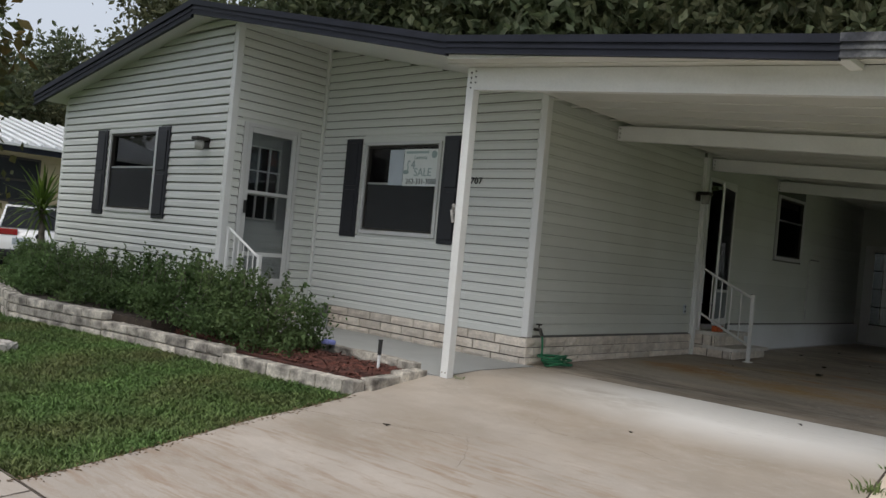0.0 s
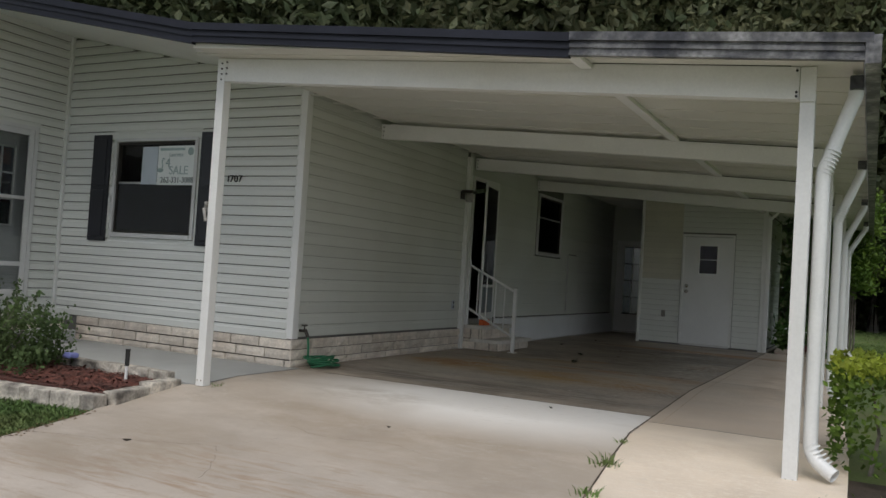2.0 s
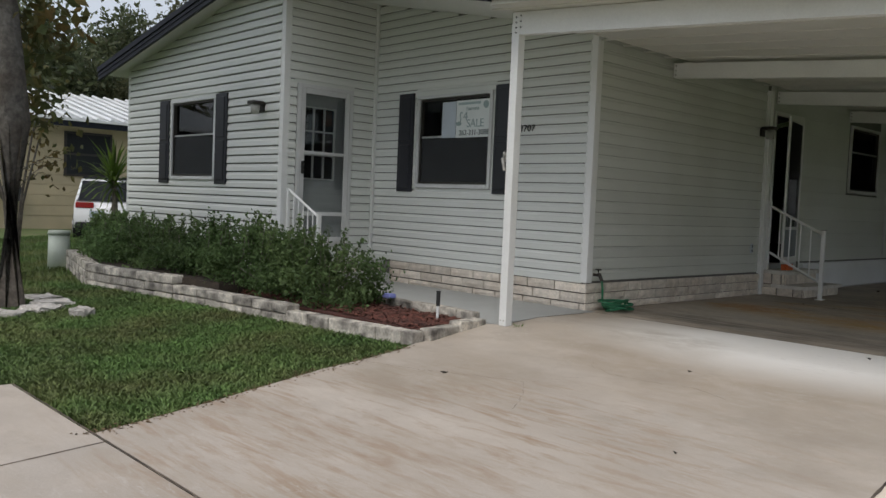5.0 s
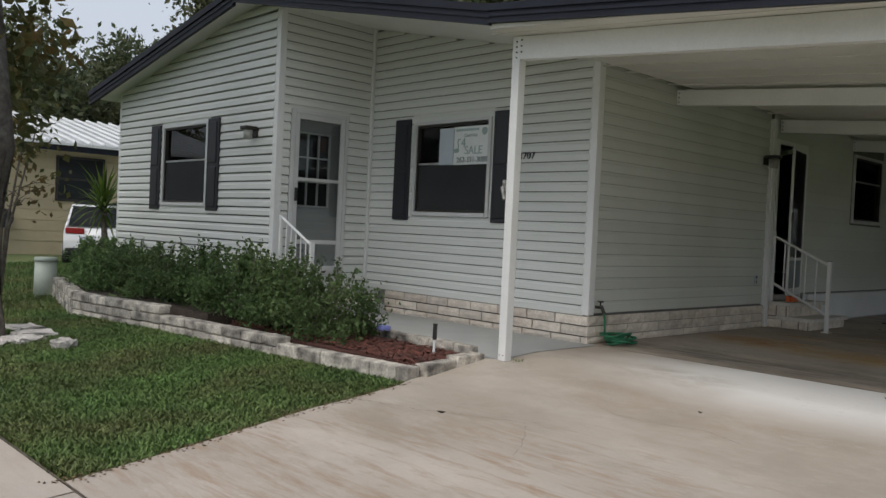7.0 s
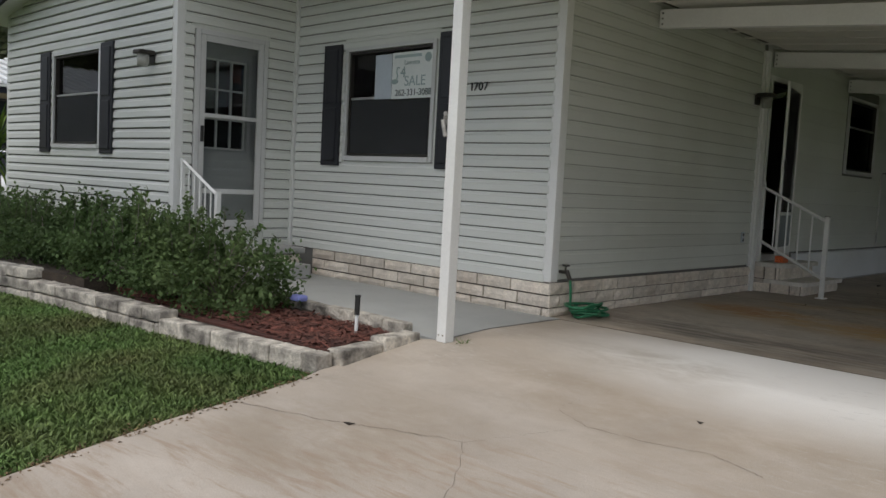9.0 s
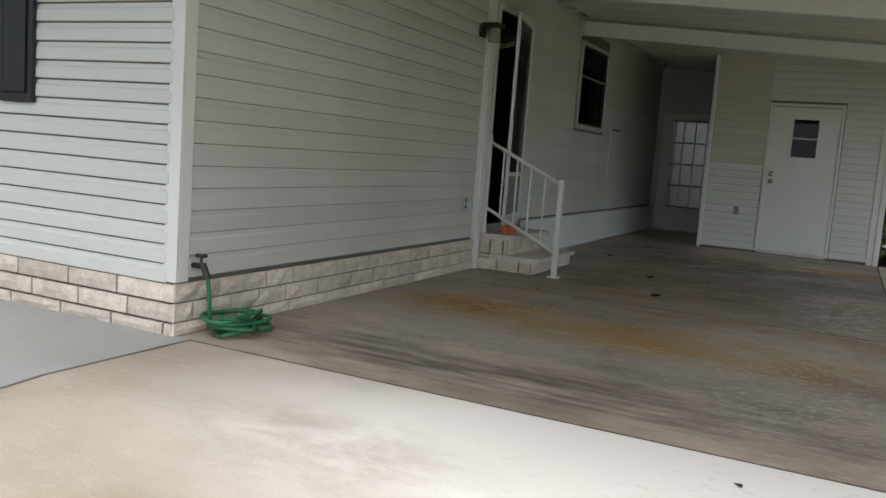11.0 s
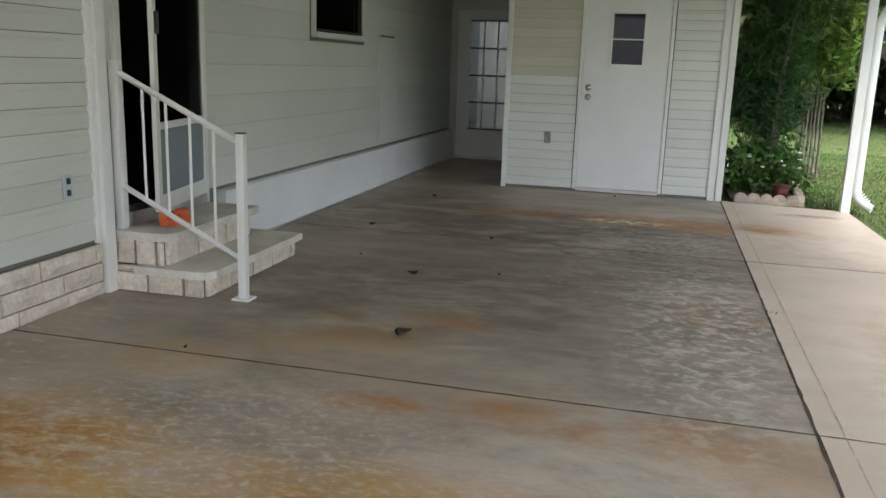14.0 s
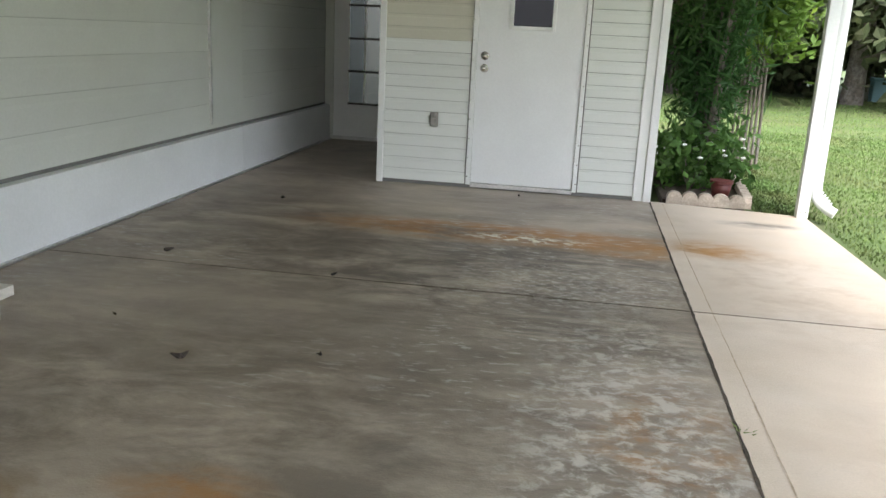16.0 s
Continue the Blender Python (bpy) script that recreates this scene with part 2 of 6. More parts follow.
def concrete(name, base, streaks, dark, stains_and_light=(), chips=0.0, rough=0.7):
    """Broom-finished slab: grain, dirt in streaks across the slab, patches of rust, stain and painted sunlight of given
    place and size, worn pale flecks.
    """
    m = mat(name, base, rough, 2.2, 0.07, 0.25, fine=120, second=[v * 0.82 for v in base], amount=0.7, big=0.8)
    n, k = m.node_tree.nodes, m.node_tree.links
    b = n["Principled BSDF"]
    geo = n.new("ShaderNodeNewGeometry")
    colour = b.inputs["Base Color"].links[0].from_socket

    def layered(colour, rgb, fac):
        x = n.new("ShaderNodeMix")
        x.data_type = "RGBA"
        x.inputs["B"].default_value = (*rgb, 1)
        k.new(colour, x.inputs["A"]), k.new(fac, x.inputs["Factor"])
        return x.outputs["Result"]

    def tex(scale, detail, lo, hi, top):
        mp = n.new("ShaderNodeMapping")
        mp.inputs["Scale"].default_value = scale
        k.new(geo.outputs["Position"], mp.inputs["Vector"])
        t = n.new("ShaderNodeTexNoise")
        t.inputs["Scale"].default_value, t.inputs["Detail"].default_value, t.inputs["Roughness"].default_value, t.inputs["Distortion"].default_value = 1.0, detail, 0.7, 0.35
        k.new(mp.outputs["Vector"], t.inputs["Vector"])
        r = n.new("ShaderNodeMapRange")
        r.inputs["From Min"].default_value, r.inputs["From Max"].default_value, r.inputs["To Max"].default_value = lo, hi, top
        k.new(t.outputs["Fac"], r.inputs["Value"])
        return r.outputs["Result"]
    if streaks:
        colour = layered(colour, dark, tex((0.85, 1.7, 1), 8, 0.36, 0.66, streaks))
        colour = layered(colour, [v * 0.7 for v in dark], tex((1.1, 1.3, 1), 5, 0.52, 0.72, streaks * 0.7))
    for x, y, sx, sy, rgb, weight, *grain in stains_and_light:
        off = n.new("ShaderNodeMapping")
        off.vector_type = "POINT"
        off.inputs["Location"].default_value = (-x / sx, -y / sy, 0)
        off.inputs["Scale"].default_value = (1 / sx, 1 / sy, 0)
        k.new(geo.outputs["Position"], off.inputs["Vector"])
        ln = n.new("ShaderNodeVectorMath")
        ln.operation = "LENGTH"
        k.new(off.outputs["Vector"], ln.inputs[0])
        fall = n.new("ShaderNodeMapRange")
        fall.inputs["From Min"].default_value, fall.inputs["From Max"].default_value = 1.0, 0.45
        k.new(ln.outputs["Value"], fall.inputs["Value"])
        mm = n.new("ShaderNodeMath")
        mm.operation = "MULTIPLY"
        k.new(fall.outputs["Result"], mm.inputs[0]), k.new(tex(*(grain[0] if grain else ((3.0, 5.5, 1), 6, 0.36, 0.62)), weight), mm.inputs[1])
        colour = layered(colour, rgb, mm.outputs[0])
    if chips:
        a, c = tex((9, 26, 1), 6, 0.56, 0.62, 1.0), tex((0.5, 0.45, 1), 3, 0.46, 0.62, chips)
        mm = n.new("ShaderNodeMath")
        mm.operation = "MULTIPLY"
        k.new(a, mm.inputs[0]), k.new(c, mm.inputs[1])
        colour = layered(colour, (0.58, 0.56, 0.52), mm.outputs[0])
    k.new(colour, b.inputs["Base Color"])
    return m


RUST, OCHRE, PALE, SOOT = (0.37, 0.165, 0.03), (0.46, 0.275, 0.075), (0.66, 0.63, 0.58), (0.085, 0.066, 0.05)
FLAKE, STREAK = ((19.0, 29.0, 1), 13, 0.49, 0.66), ((1.6, 4.5, 1), 7, 0.42, 0.64)
BLOT, WASH = ((2.1, 3.6, 1), 9, 0.40, 0.60), ((2.0, 11.0, 1), 11, 0.49, 0.70)
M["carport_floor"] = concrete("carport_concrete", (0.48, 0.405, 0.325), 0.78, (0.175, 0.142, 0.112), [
    # Dark streaked bands across the mouth, paler washes over the front half.
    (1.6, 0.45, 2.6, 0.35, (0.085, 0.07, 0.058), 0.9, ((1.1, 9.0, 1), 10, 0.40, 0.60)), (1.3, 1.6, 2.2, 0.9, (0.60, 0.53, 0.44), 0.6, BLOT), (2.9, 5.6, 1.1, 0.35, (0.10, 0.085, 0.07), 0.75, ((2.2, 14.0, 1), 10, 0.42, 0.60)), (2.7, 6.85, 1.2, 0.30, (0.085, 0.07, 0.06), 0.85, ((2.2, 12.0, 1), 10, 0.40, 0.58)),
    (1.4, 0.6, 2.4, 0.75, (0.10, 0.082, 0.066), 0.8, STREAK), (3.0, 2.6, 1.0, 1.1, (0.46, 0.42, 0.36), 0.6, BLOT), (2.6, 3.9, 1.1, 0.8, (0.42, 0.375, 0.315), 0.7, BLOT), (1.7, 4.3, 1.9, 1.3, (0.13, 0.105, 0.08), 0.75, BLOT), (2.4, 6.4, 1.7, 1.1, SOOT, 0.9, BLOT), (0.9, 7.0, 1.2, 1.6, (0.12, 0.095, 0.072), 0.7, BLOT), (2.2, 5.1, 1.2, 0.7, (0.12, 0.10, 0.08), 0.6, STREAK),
    (1.8, 0.55, 2.3, 0.75, (0.52, 0.475, 0.415), 0.6, ((0.9, 10, 1), 10, 0.48, 0.62)), (0.45, 2.9, 0.6, 1.2, (0.30, 0.255, 0.20), 0.7), (1.6, 1.3, 2.0, 0.7, (0.42, 0.375, 0.315), 0.7), (1.9, 3.3, 1.0, 0.28, (0.46, 0.40, 0.32), 0.75, BLOT),
    (0.85, 2.1, 0.85, 0.6, OCHRE, 0.95), (0.80, 2.12, 0.62, 0.42, RUST, 1.0, ((5, 8, 1), 10, 0.42, 0.53)), (2.4, 1.95, 1.4, 0.55, OCHRE, 1.0), (2.3, 2.05, 0.9, 0.4, RUST, 0.6, BLOT), (3.1, 1.7, 0.6, 0.4, RUST, 0.7), (2.0, 1.7, 1.2, 0.4, OCHRE, 0.7),
    (1.9, 2.85, 0.25, 0.13, RUST, 1.0), (2.5, 7.35, 1.6, 0.36, RUST, 1.0, ((3.5, 9, 1), 9, 0.36, 0.54)), (2.3, 7.3, 0.8, 0.22, SOOT, 0.7, BLOT), (3.3, 7.2, 0.5, 0.3, RUST, 1.0), (3.3, 4.6, 0.32, 0.55, RUST, 0.6, ((7, 9, 1), 13, 0.46, 0.62)), (3.25, 2.75, 0.4, 0.3, RUST, 0.7, BLOT), (1.95, 3.95, 0.3, 0.18, RUST, 0.7), (2.8, 2.9, 0.9, 0.25, RUST, 0.75), (0.9, 3.05, 0.35, 0.3, OCHRE, 0.6), (1.5, 3.5, 0.6, 0.5, OCHRE, 0.4, BLOT),
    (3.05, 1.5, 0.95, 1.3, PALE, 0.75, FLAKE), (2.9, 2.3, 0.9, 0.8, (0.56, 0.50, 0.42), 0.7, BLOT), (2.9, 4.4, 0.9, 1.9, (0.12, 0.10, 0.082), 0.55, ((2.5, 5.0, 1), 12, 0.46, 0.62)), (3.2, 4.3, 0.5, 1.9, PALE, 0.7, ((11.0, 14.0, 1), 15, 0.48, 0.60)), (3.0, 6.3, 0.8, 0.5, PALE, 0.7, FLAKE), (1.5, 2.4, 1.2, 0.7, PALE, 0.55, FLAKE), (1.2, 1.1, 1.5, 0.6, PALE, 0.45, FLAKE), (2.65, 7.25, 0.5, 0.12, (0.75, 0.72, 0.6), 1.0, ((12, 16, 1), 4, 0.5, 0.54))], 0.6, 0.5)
M["drive"] = concrete("driveway_concrete", (0.50, 0.44, 0.375), 0.5, (0.33, 0.265, 0.195), [
    (1.6, -3.8, 2.2, 1.3, (0.29, 0.185, 0.105), 0.75, WASH), (1.5, -4.8, 1.9, 1.0, (0.31, 0.20, 0.115), 0.7, ((1.6, 12, 1), 11, 0.49, 0.69)), (2.6, -3.0, 1.6, 1.0, (0.35, 0.245, 0.155), 0.65, WASH), (2.2, -1.7, 1.8, 0.6, (0.36, 0.29, 0.215), 0.6),
    (1.0, -3.0, 0.8, 0.8, (0.33, 0.27, 0.20), 0.6, BLOT), (3.3, -2.2, 0.7, 1.2, (0.36, 0.31, 0.25), 0.5, BLOT), (2.2, -8.5, 3.0, 3.0, (0.31, 0.23, 0.15), 0.5, WASH),
    # First oval: sunlight at the carport mouth, put into the concrete's colour.
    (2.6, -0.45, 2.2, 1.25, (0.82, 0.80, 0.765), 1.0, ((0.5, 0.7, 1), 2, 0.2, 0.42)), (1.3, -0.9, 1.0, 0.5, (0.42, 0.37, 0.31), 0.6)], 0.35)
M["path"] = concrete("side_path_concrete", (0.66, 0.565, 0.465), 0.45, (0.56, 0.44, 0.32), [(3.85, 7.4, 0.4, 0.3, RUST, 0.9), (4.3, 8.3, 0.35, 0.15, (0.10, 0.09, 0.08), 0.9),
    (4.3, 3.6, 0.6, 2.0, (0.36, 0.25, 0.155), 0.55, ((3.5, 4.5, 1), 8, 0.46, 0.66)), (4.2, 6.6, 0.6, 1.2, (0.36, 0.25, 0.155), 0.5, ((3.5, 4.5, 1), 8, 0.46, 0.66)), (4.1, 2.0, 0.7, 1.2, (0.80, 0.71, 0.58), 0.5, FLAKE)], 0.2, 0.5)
# Same strip in the open: daylight put into a lighter base colour.
M["path_lit"] = concrete("lit_path_concrete", (0.82, 0.715, 0.59), 0.35, (0.60, 0.48, 0.35), [(4.3, -1.6, 0.7, 1.1, (0.88, 0.80, 0.68), 0.6, FLAKE)], 0.3, 0.55)
M["walkway"] = concrete("walkway_concrete", (0.43, 0.44, 0.43), 0.3, (0.33, 0.33, 0.31), [], 0.1)

# ---- building blocks ----


def box(bm, x0, x1, y0, y1, z0, z1, bevel=0.0):
    vs = bmesh.ops.create_cube(bm, size=1.0, matrix=Matrix.LocRotScale(((x0 + x1) / 2, (y0 + y1) / 2, (z0 + z1) / 2), None, (abs(x1 - x0), abs(y1 - y0), abs(z1 - z0))))["verts"]
    if bevel:
        es = list({e for v in vs for e in v.link_edges})
        bmesh.ops.bevel(bm, geom=es, offset=bevel, segments=2, profile=0.6, affect="EDGES")
    return vs


def rod(bm, a, b, r, r2=None, sides=12):
    a, b = Vector(a), Vector(b)
    turn = (b - a).to_track_quat("Z", "Y").to_matrix().to_4x4()
    return bmesh.ops.create_cone(bm, cap_ends=True, segments=sides, radius1=r, radius2=r if r2 is None else r2, depth=(b - a).length, matrix=Matrix.Translation((a + b) / 2) @ turn)["verts"]


def mesh_of(name, bm, material, smooth=False):
    bmesh.ops.recalc_face_normals(bm, faces=bm.faces)
    me = bpy.data.meshes.new(name)
    bm.to_mesh(me)
    bm.free()
    me.materials.append(material)
    if smooth:
        for p in me.polygons:
            p.use_smooth = True
    return me


def part(name, bm, material, parent=None, label="", smooth=False):
    ob = new(name, mesh_of(name, bm, material, smooth))
    if parent is not None:
        ob.parent = parent
    if label:
        tagged(ob, label)
    return ob


def boxpart(name, material, parent, x0, x1, y0, y1, z0, z1, bevel=0.0, label=""):
    bm = bmesh.new()
    box(bm, x0, x1, y0, y1, z0, z1, bevel)
    return part(name, bm, material, parent, label)


def prism(bm, pts, z0, z1):
    """Upright prism over a flat outline."""
    lo = [bm.verts.new((x, y, z0)) for x, y in pts]
    hi = [bm.verts.new((x, y, z1)) for x, y in pts]
    bm.faces.new(lo), bm.faces.new(hi)
    for i in range(len(pts)):
        j = (i + 1) % len(pts)
        bm.faces.new((lo[i], lo[j], hi[j], hi[i]))


def slab_xz(bm, pts, y0, y1):
    """Prism along y over an outline in x and z."""
    a = [bm.verts.new((x, y0, z)) for x, z in pts]
    b = [bm.verts.new((x, y1, z)) for x, z in pts]
    bm.faces.new(a), bm.faces.new(b)
    for i in range(len(pts)):
        j = (i + 1) % len(pts)
        bm.faces.new((a[i], a[j], b[j], b[i]))


def thing(name, label, category, group="", kind="", at=(0, 0, 0)):
    ob = new(name)
    ob.location = at
    return tagged(ob, label, category, group, kind)


def setting(ob, label, category):
    return tagged(ob, label, category, "", "structure")


def tube(name, pts, r, material, parent=None, label="", res=2, cyclic=False):
    cu = bpy.data.curves.new(name, "CURVE")
    cu.dimensions, cu.bevel_depth, cu.bevel_resolution, cu.resolution_u = "3D", r, res, 6
    sp = cu.splines.new("NURBS")
    sp.points.add(len(pts) - 1)
    for p, q in zip(sp.points, pts):
        p.co = (*q, 1)
    sp.use_endpoint_u, sp.order_u, sp.use_cyclic_u = True, 3, cyclic
    tmp = bpy.data.objects.new(name, cu)
    me = bpy.data.meshes.new_from_object(tmp)
    bpy.data.objects.remove(tmp)
    me.materials.clear()
    me.materials.append(material)
    ob = new(name, me)
    if parent is not None:
        ob.parent = parent
    if label:
        tagged(ob, label)
    return ob


def lettering(name, text, size, m, material, parent, label="", depth=0.002, align="LEFT"):
    cu = bpy.data.curves.new(name, "FONT")
    cu.body, cu.size, cu.extrude, cu.align_x = text, size, depth, align
    tmp = bpy.data.objects.new(name, cu)
    me = bpy.data.meshes.new_from_object(tmp)
    bpy.data.objects.remove(tmp)
    me.materials.clear()
    me.materials.append(material)
    ob = new(name, me)
    ob.matrix_world = m
    if parent is not None:
        ob.parent = parent
    if label:
        tagged(ob, label)
    return ob


def ground_z(y):
    return float(np.interp(y, (-60, -7, -5, -3, -2.2, -1.45, -0.9, 60), (-0.3, -0.28, -0.24, -0.17, -0.12, -0.04, 0, 0)))


# ---- ground ----
ys = [-400, -120, -60, -30, -14, -10, -7, -6, -5, -4, -3, -2.6, -2.2, -1.8, -1.45, -0.9, 0, 2, 6, 12, 20, 40, 80, 150, 400]
xs = [-400, -150, -60, -30, -15, -8, -4, 0, 4, 6, 10, 20, 40, 80, 150, 400]
bm = bmesh.new()
grid = [[bm.verts.new((x, y, ground_z(y) - 0.05)) for x in xs] for y in ys]
for i in range(len(ys) - 1):
    for j in range(len(xs) - 1):
        bm.faces.new((grid[i][j], grid[i][j + 1], grid[i + 1][j + 1], grid[i + 1][j]))
ground = setting(part("ground", bm, M["lawn"]), "lawn of green turf with bare earthy patches", "ground")

SLABS = []


def floor_slab(name, outline, material, top=0.0, thick=0.12, label="concrete slab"):
    """A slab whose outline is (x, y) corners; cut into strips along y so that it follows the fall of the ground."""
    bm = bmesh.new()
    prism(bm, outline, -thick, 0)
    for cut in (-0.9, -1.45, -2.2, -3, -5, -7):
        g = bm.verts[:] + bm.edges[:] + bm.faces[:]
        bmesh.ops.bisect_plane(bm, geom=g, plane_co=(0, cut, 0), plane_no=(0, 1, 0))
    for v in bm.verts:
        v.co.z += ground_z(v.co.y) + top
    ob = part(name, bm, material)
    SLABS.append(ob)
    return ob


JX, G = 3.56, 0.006
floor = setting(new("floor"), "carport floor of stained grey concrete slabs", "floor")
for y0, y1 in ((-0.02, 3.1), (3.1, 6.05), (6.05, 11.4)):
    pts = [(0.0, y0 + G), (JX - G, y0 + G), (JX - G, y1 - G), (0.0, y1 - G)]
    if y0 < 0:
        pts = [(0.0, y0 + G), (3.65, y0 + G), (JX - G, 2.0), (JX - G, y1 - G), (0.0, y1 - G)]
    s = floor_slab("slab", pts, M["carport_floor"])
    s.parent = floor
driveway = setting(new("driveway"), "beige concrete driveway with cracks and streaks", "driveway")
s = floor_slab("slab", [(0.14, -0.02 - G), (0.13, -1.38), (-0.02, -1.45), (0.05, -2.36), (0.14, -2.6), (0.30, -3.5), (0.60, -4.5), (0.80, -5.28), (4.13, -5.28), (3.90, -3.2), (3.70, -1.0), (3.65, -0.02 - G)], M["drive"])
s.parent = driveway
s = floor_slab("slab", [(0.99, -5.30), (1.9, -12), (6.2, -12), (4.11, -5.30)], M["drive"])
s.parent = driveway
s = floor_slab("slab", [(-0.6, -5.30), (0.80, -5.30), (0.97, -5.30), (1.88, -12), (-0.6, -12)], M["drive"])
s.parent = driveway
side_path = setting(new("side_path"), "pale tan concrete strip beside the carport", "path")
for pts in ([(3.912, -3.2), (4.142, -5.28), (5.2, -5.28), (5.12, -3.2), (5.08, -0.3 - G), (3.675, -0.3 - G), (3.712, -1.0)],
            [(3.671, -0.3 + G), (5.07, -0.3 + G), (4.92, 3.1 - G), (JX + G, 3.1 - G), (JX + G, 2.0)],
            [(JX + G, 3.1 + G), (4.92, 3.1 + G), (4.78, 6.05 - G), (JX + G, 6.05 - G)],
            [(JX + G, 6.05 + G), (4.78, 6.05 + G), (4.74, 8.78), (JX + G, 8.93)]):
    # The slab out in front gets the daylight-toned copy of the path concrete.
    s = floor_slab("slab", pts, M["path_lit"] if pts[0][1] < -1 else M["path"])
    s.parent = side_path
walkway = setting(new("walkway"), "grey concrete walkway along the front wall", "path")
s = floor_slab("slab", [(-3.62, -0.005), (-3.62, -1.40), (0.12, -1.40), (0.125, -0.005)], M["walkway"], 0.004)
s.parent = walkway


def joint(parent, pts, w=0.008, fill="joint_dirt"):
    """Dark packed joint between slabs, a little uneven in width."""
    r = random.Random(int(pts[0][0] * 100 + pts[0][1] * 10))
    bm = bmesh.new()
    a, b = Vector((*pts[0], 0)), Vector((*pts[1], 0))
    side = (b - a).normalized().cross(Vector((0, 0, 1)))
    n = max(int((b - a).length / 0.06), 2)
    prev = None
    for i in range(n + 1):
        p = a.lerp(b, i / n) + side * r.uniform(-0.0015, 0.0015)
        ww = w * r.uniform(0.5, 1.2)
        z = ground_z(p.y) + 0.0015
        cur = (bm.verts.new((p.x + side.x * ww, p.y + side.y * ww, z)), bm.verts.new((p.x - side.x * ww, p.y - side.y * ww, z)))
        if prev:
            bm.faces.new((prev[0], prev[1], cur[1], cur[0]))
        prev = cur
    part("joint", bm, M[fill], parent)


joint(floor, ((0.03, 3.1), (JX, 3.1)), 0.0055)
joint(floor, ((0.03, 6.05), (JX, 6.05)), 0.005)
joint(side_path, ((JX + 0.10, 8.85), (JX + 0.10, 2.0)), 0.0035, "groove")
joint(side_path, ((JX + 0.10, 2.0), (3.775, -0.28)), 0.004, "groove")
joint(side_path, ((JX, 8.9), (JX, 2.0)), 0.008)
joint(side_path, ((JX, 2.0), (3.70, -0.95)), 0.008)
joint(side_path, ((3.705, -0.95), (3.906, -3.2)), 0.008)
joint(side_path, ((3.906, -3.2), (4.136, -5.28)), 0.008)
joint(side_path, ((JX, 6.05), (4.78, 6.05)), 0.005)
joint(side_path, ((JX, 3.1), (4.9, 3.1)), 0.005)
joint(side_path, ((3.67, -0.3), (5.06, -0.3)), 0.005)
joint(driveway, ((0.14, -0.02), (3.65, -0.02)), 0.006)
joint(walkway, ((0.125, -0.03), (0.135, -1.38)), 0.004)
joint(driveway, ((-0.6, -5.29), (4.12, -5.29)), 0.007)
joint(driveway, ((0.985, -5.3), (1.89, -12)), 0.007)

# ---- house shell ----
XL, XP, YP, YB, T = -8.25, -3.60, -1.42, 15.0, 0.12
RIDGE, ZR, PITCH_L, PITCH_R = -4.12, 3.845, 0.190, 0.211


def roof_top(x):
    return ZR - (PITCH_L * (RIDGE - x) if x < RIDGE else PITCH_R * (x - RIDGE))


def soffit_z(x):
    return roof_top(x) - 0.095


def wall_core(name, axis, at, u0, u1, z0, z1, holes, inward, label):
    """Straight wall with openings (u0, u1, z0, z1). axis 'y': the wall runs along x at y = at; axis 'x': along y."""
    bm = bmesh.new()
    us = sorted({u0, u1, *[h[0] for h in holes], *[h[1] for h in holes]})
    zs = sorted({z0, z1, *[h[2] for h in holes], *[h[3] for h in holes]})
    for a, b in zip(us, us[1:]):
        runs = []
        for c, d in zip(zs, zs[1:]):
            if any(h[0] <= (a + b) / 2 <= h[1] and h[2] <= (c + d) / 2 <= h[3] for h in holes):
                continue
            if runs and abs(runs[-1][1] - c) < 1e-6:
                runs[-1][1] = d
            else:
                runs.append([c, d])
        for c, d in runs:
            if axis == "y":
                box(bm, a, b, at, at + inward * T, c, d)
            else:
                box(bm, at, at + inward * T, a, b, c, d)
    if axis == "y" and z1 > 3.2:
        for side, pitch in ((-1, PITCH_L), (1, PITCH_R)):
            g = bm.verts[:] + bm.edges[:] + bm.faces[:]
            bmesh.ops.bisect_plane(bm, geom=g, plane_co=(RIDGE, 0, ZR - 0.085), plane_no=(side * pitch, 0, 1), clear_outer=True)
    ob = part(name, bm, M["shadow_gap_sheathing"])
    return setting(ob, label, "wall")


BOARD = {}


def board_mesh(axis, sign, length, h, lip, material, lo):
    """A lap board: flush at its top, proud by lip at its lower edge, with a rounded drip."""
    key = (axis, sign, round(length, 3), h, lip, material.name, lo)
    if key not in BOARD:
        prof = [(0.0, h), (0.003, h), (lip * 0.45, h * 0.80), (lip * 0.9, h * 0.70), (lip, lo + 0.010), (lip, lo + 0.003), (lip - 0.003, lo), (0.0, lo)]
        bm = bmesh.new()
        ends = []
        for u in (0.0, length):
            ends.append([bm.verts.new((u, sign * o, z) if axis == "y" else (sign * o, u, z)) for o, z in prof])
        bm.faces.new(ends[0]), bm.faces.new(ends[1])
        for i in range(len(prof)):
            j = (i + 1) % len(prof)
            bm.faces.new((ends[0][i], ends[0][j], ends[1][j], ends[1][i]))
        BOARD[key] = mesh_of("siding_board", bm, material)
    return BOARD[key]


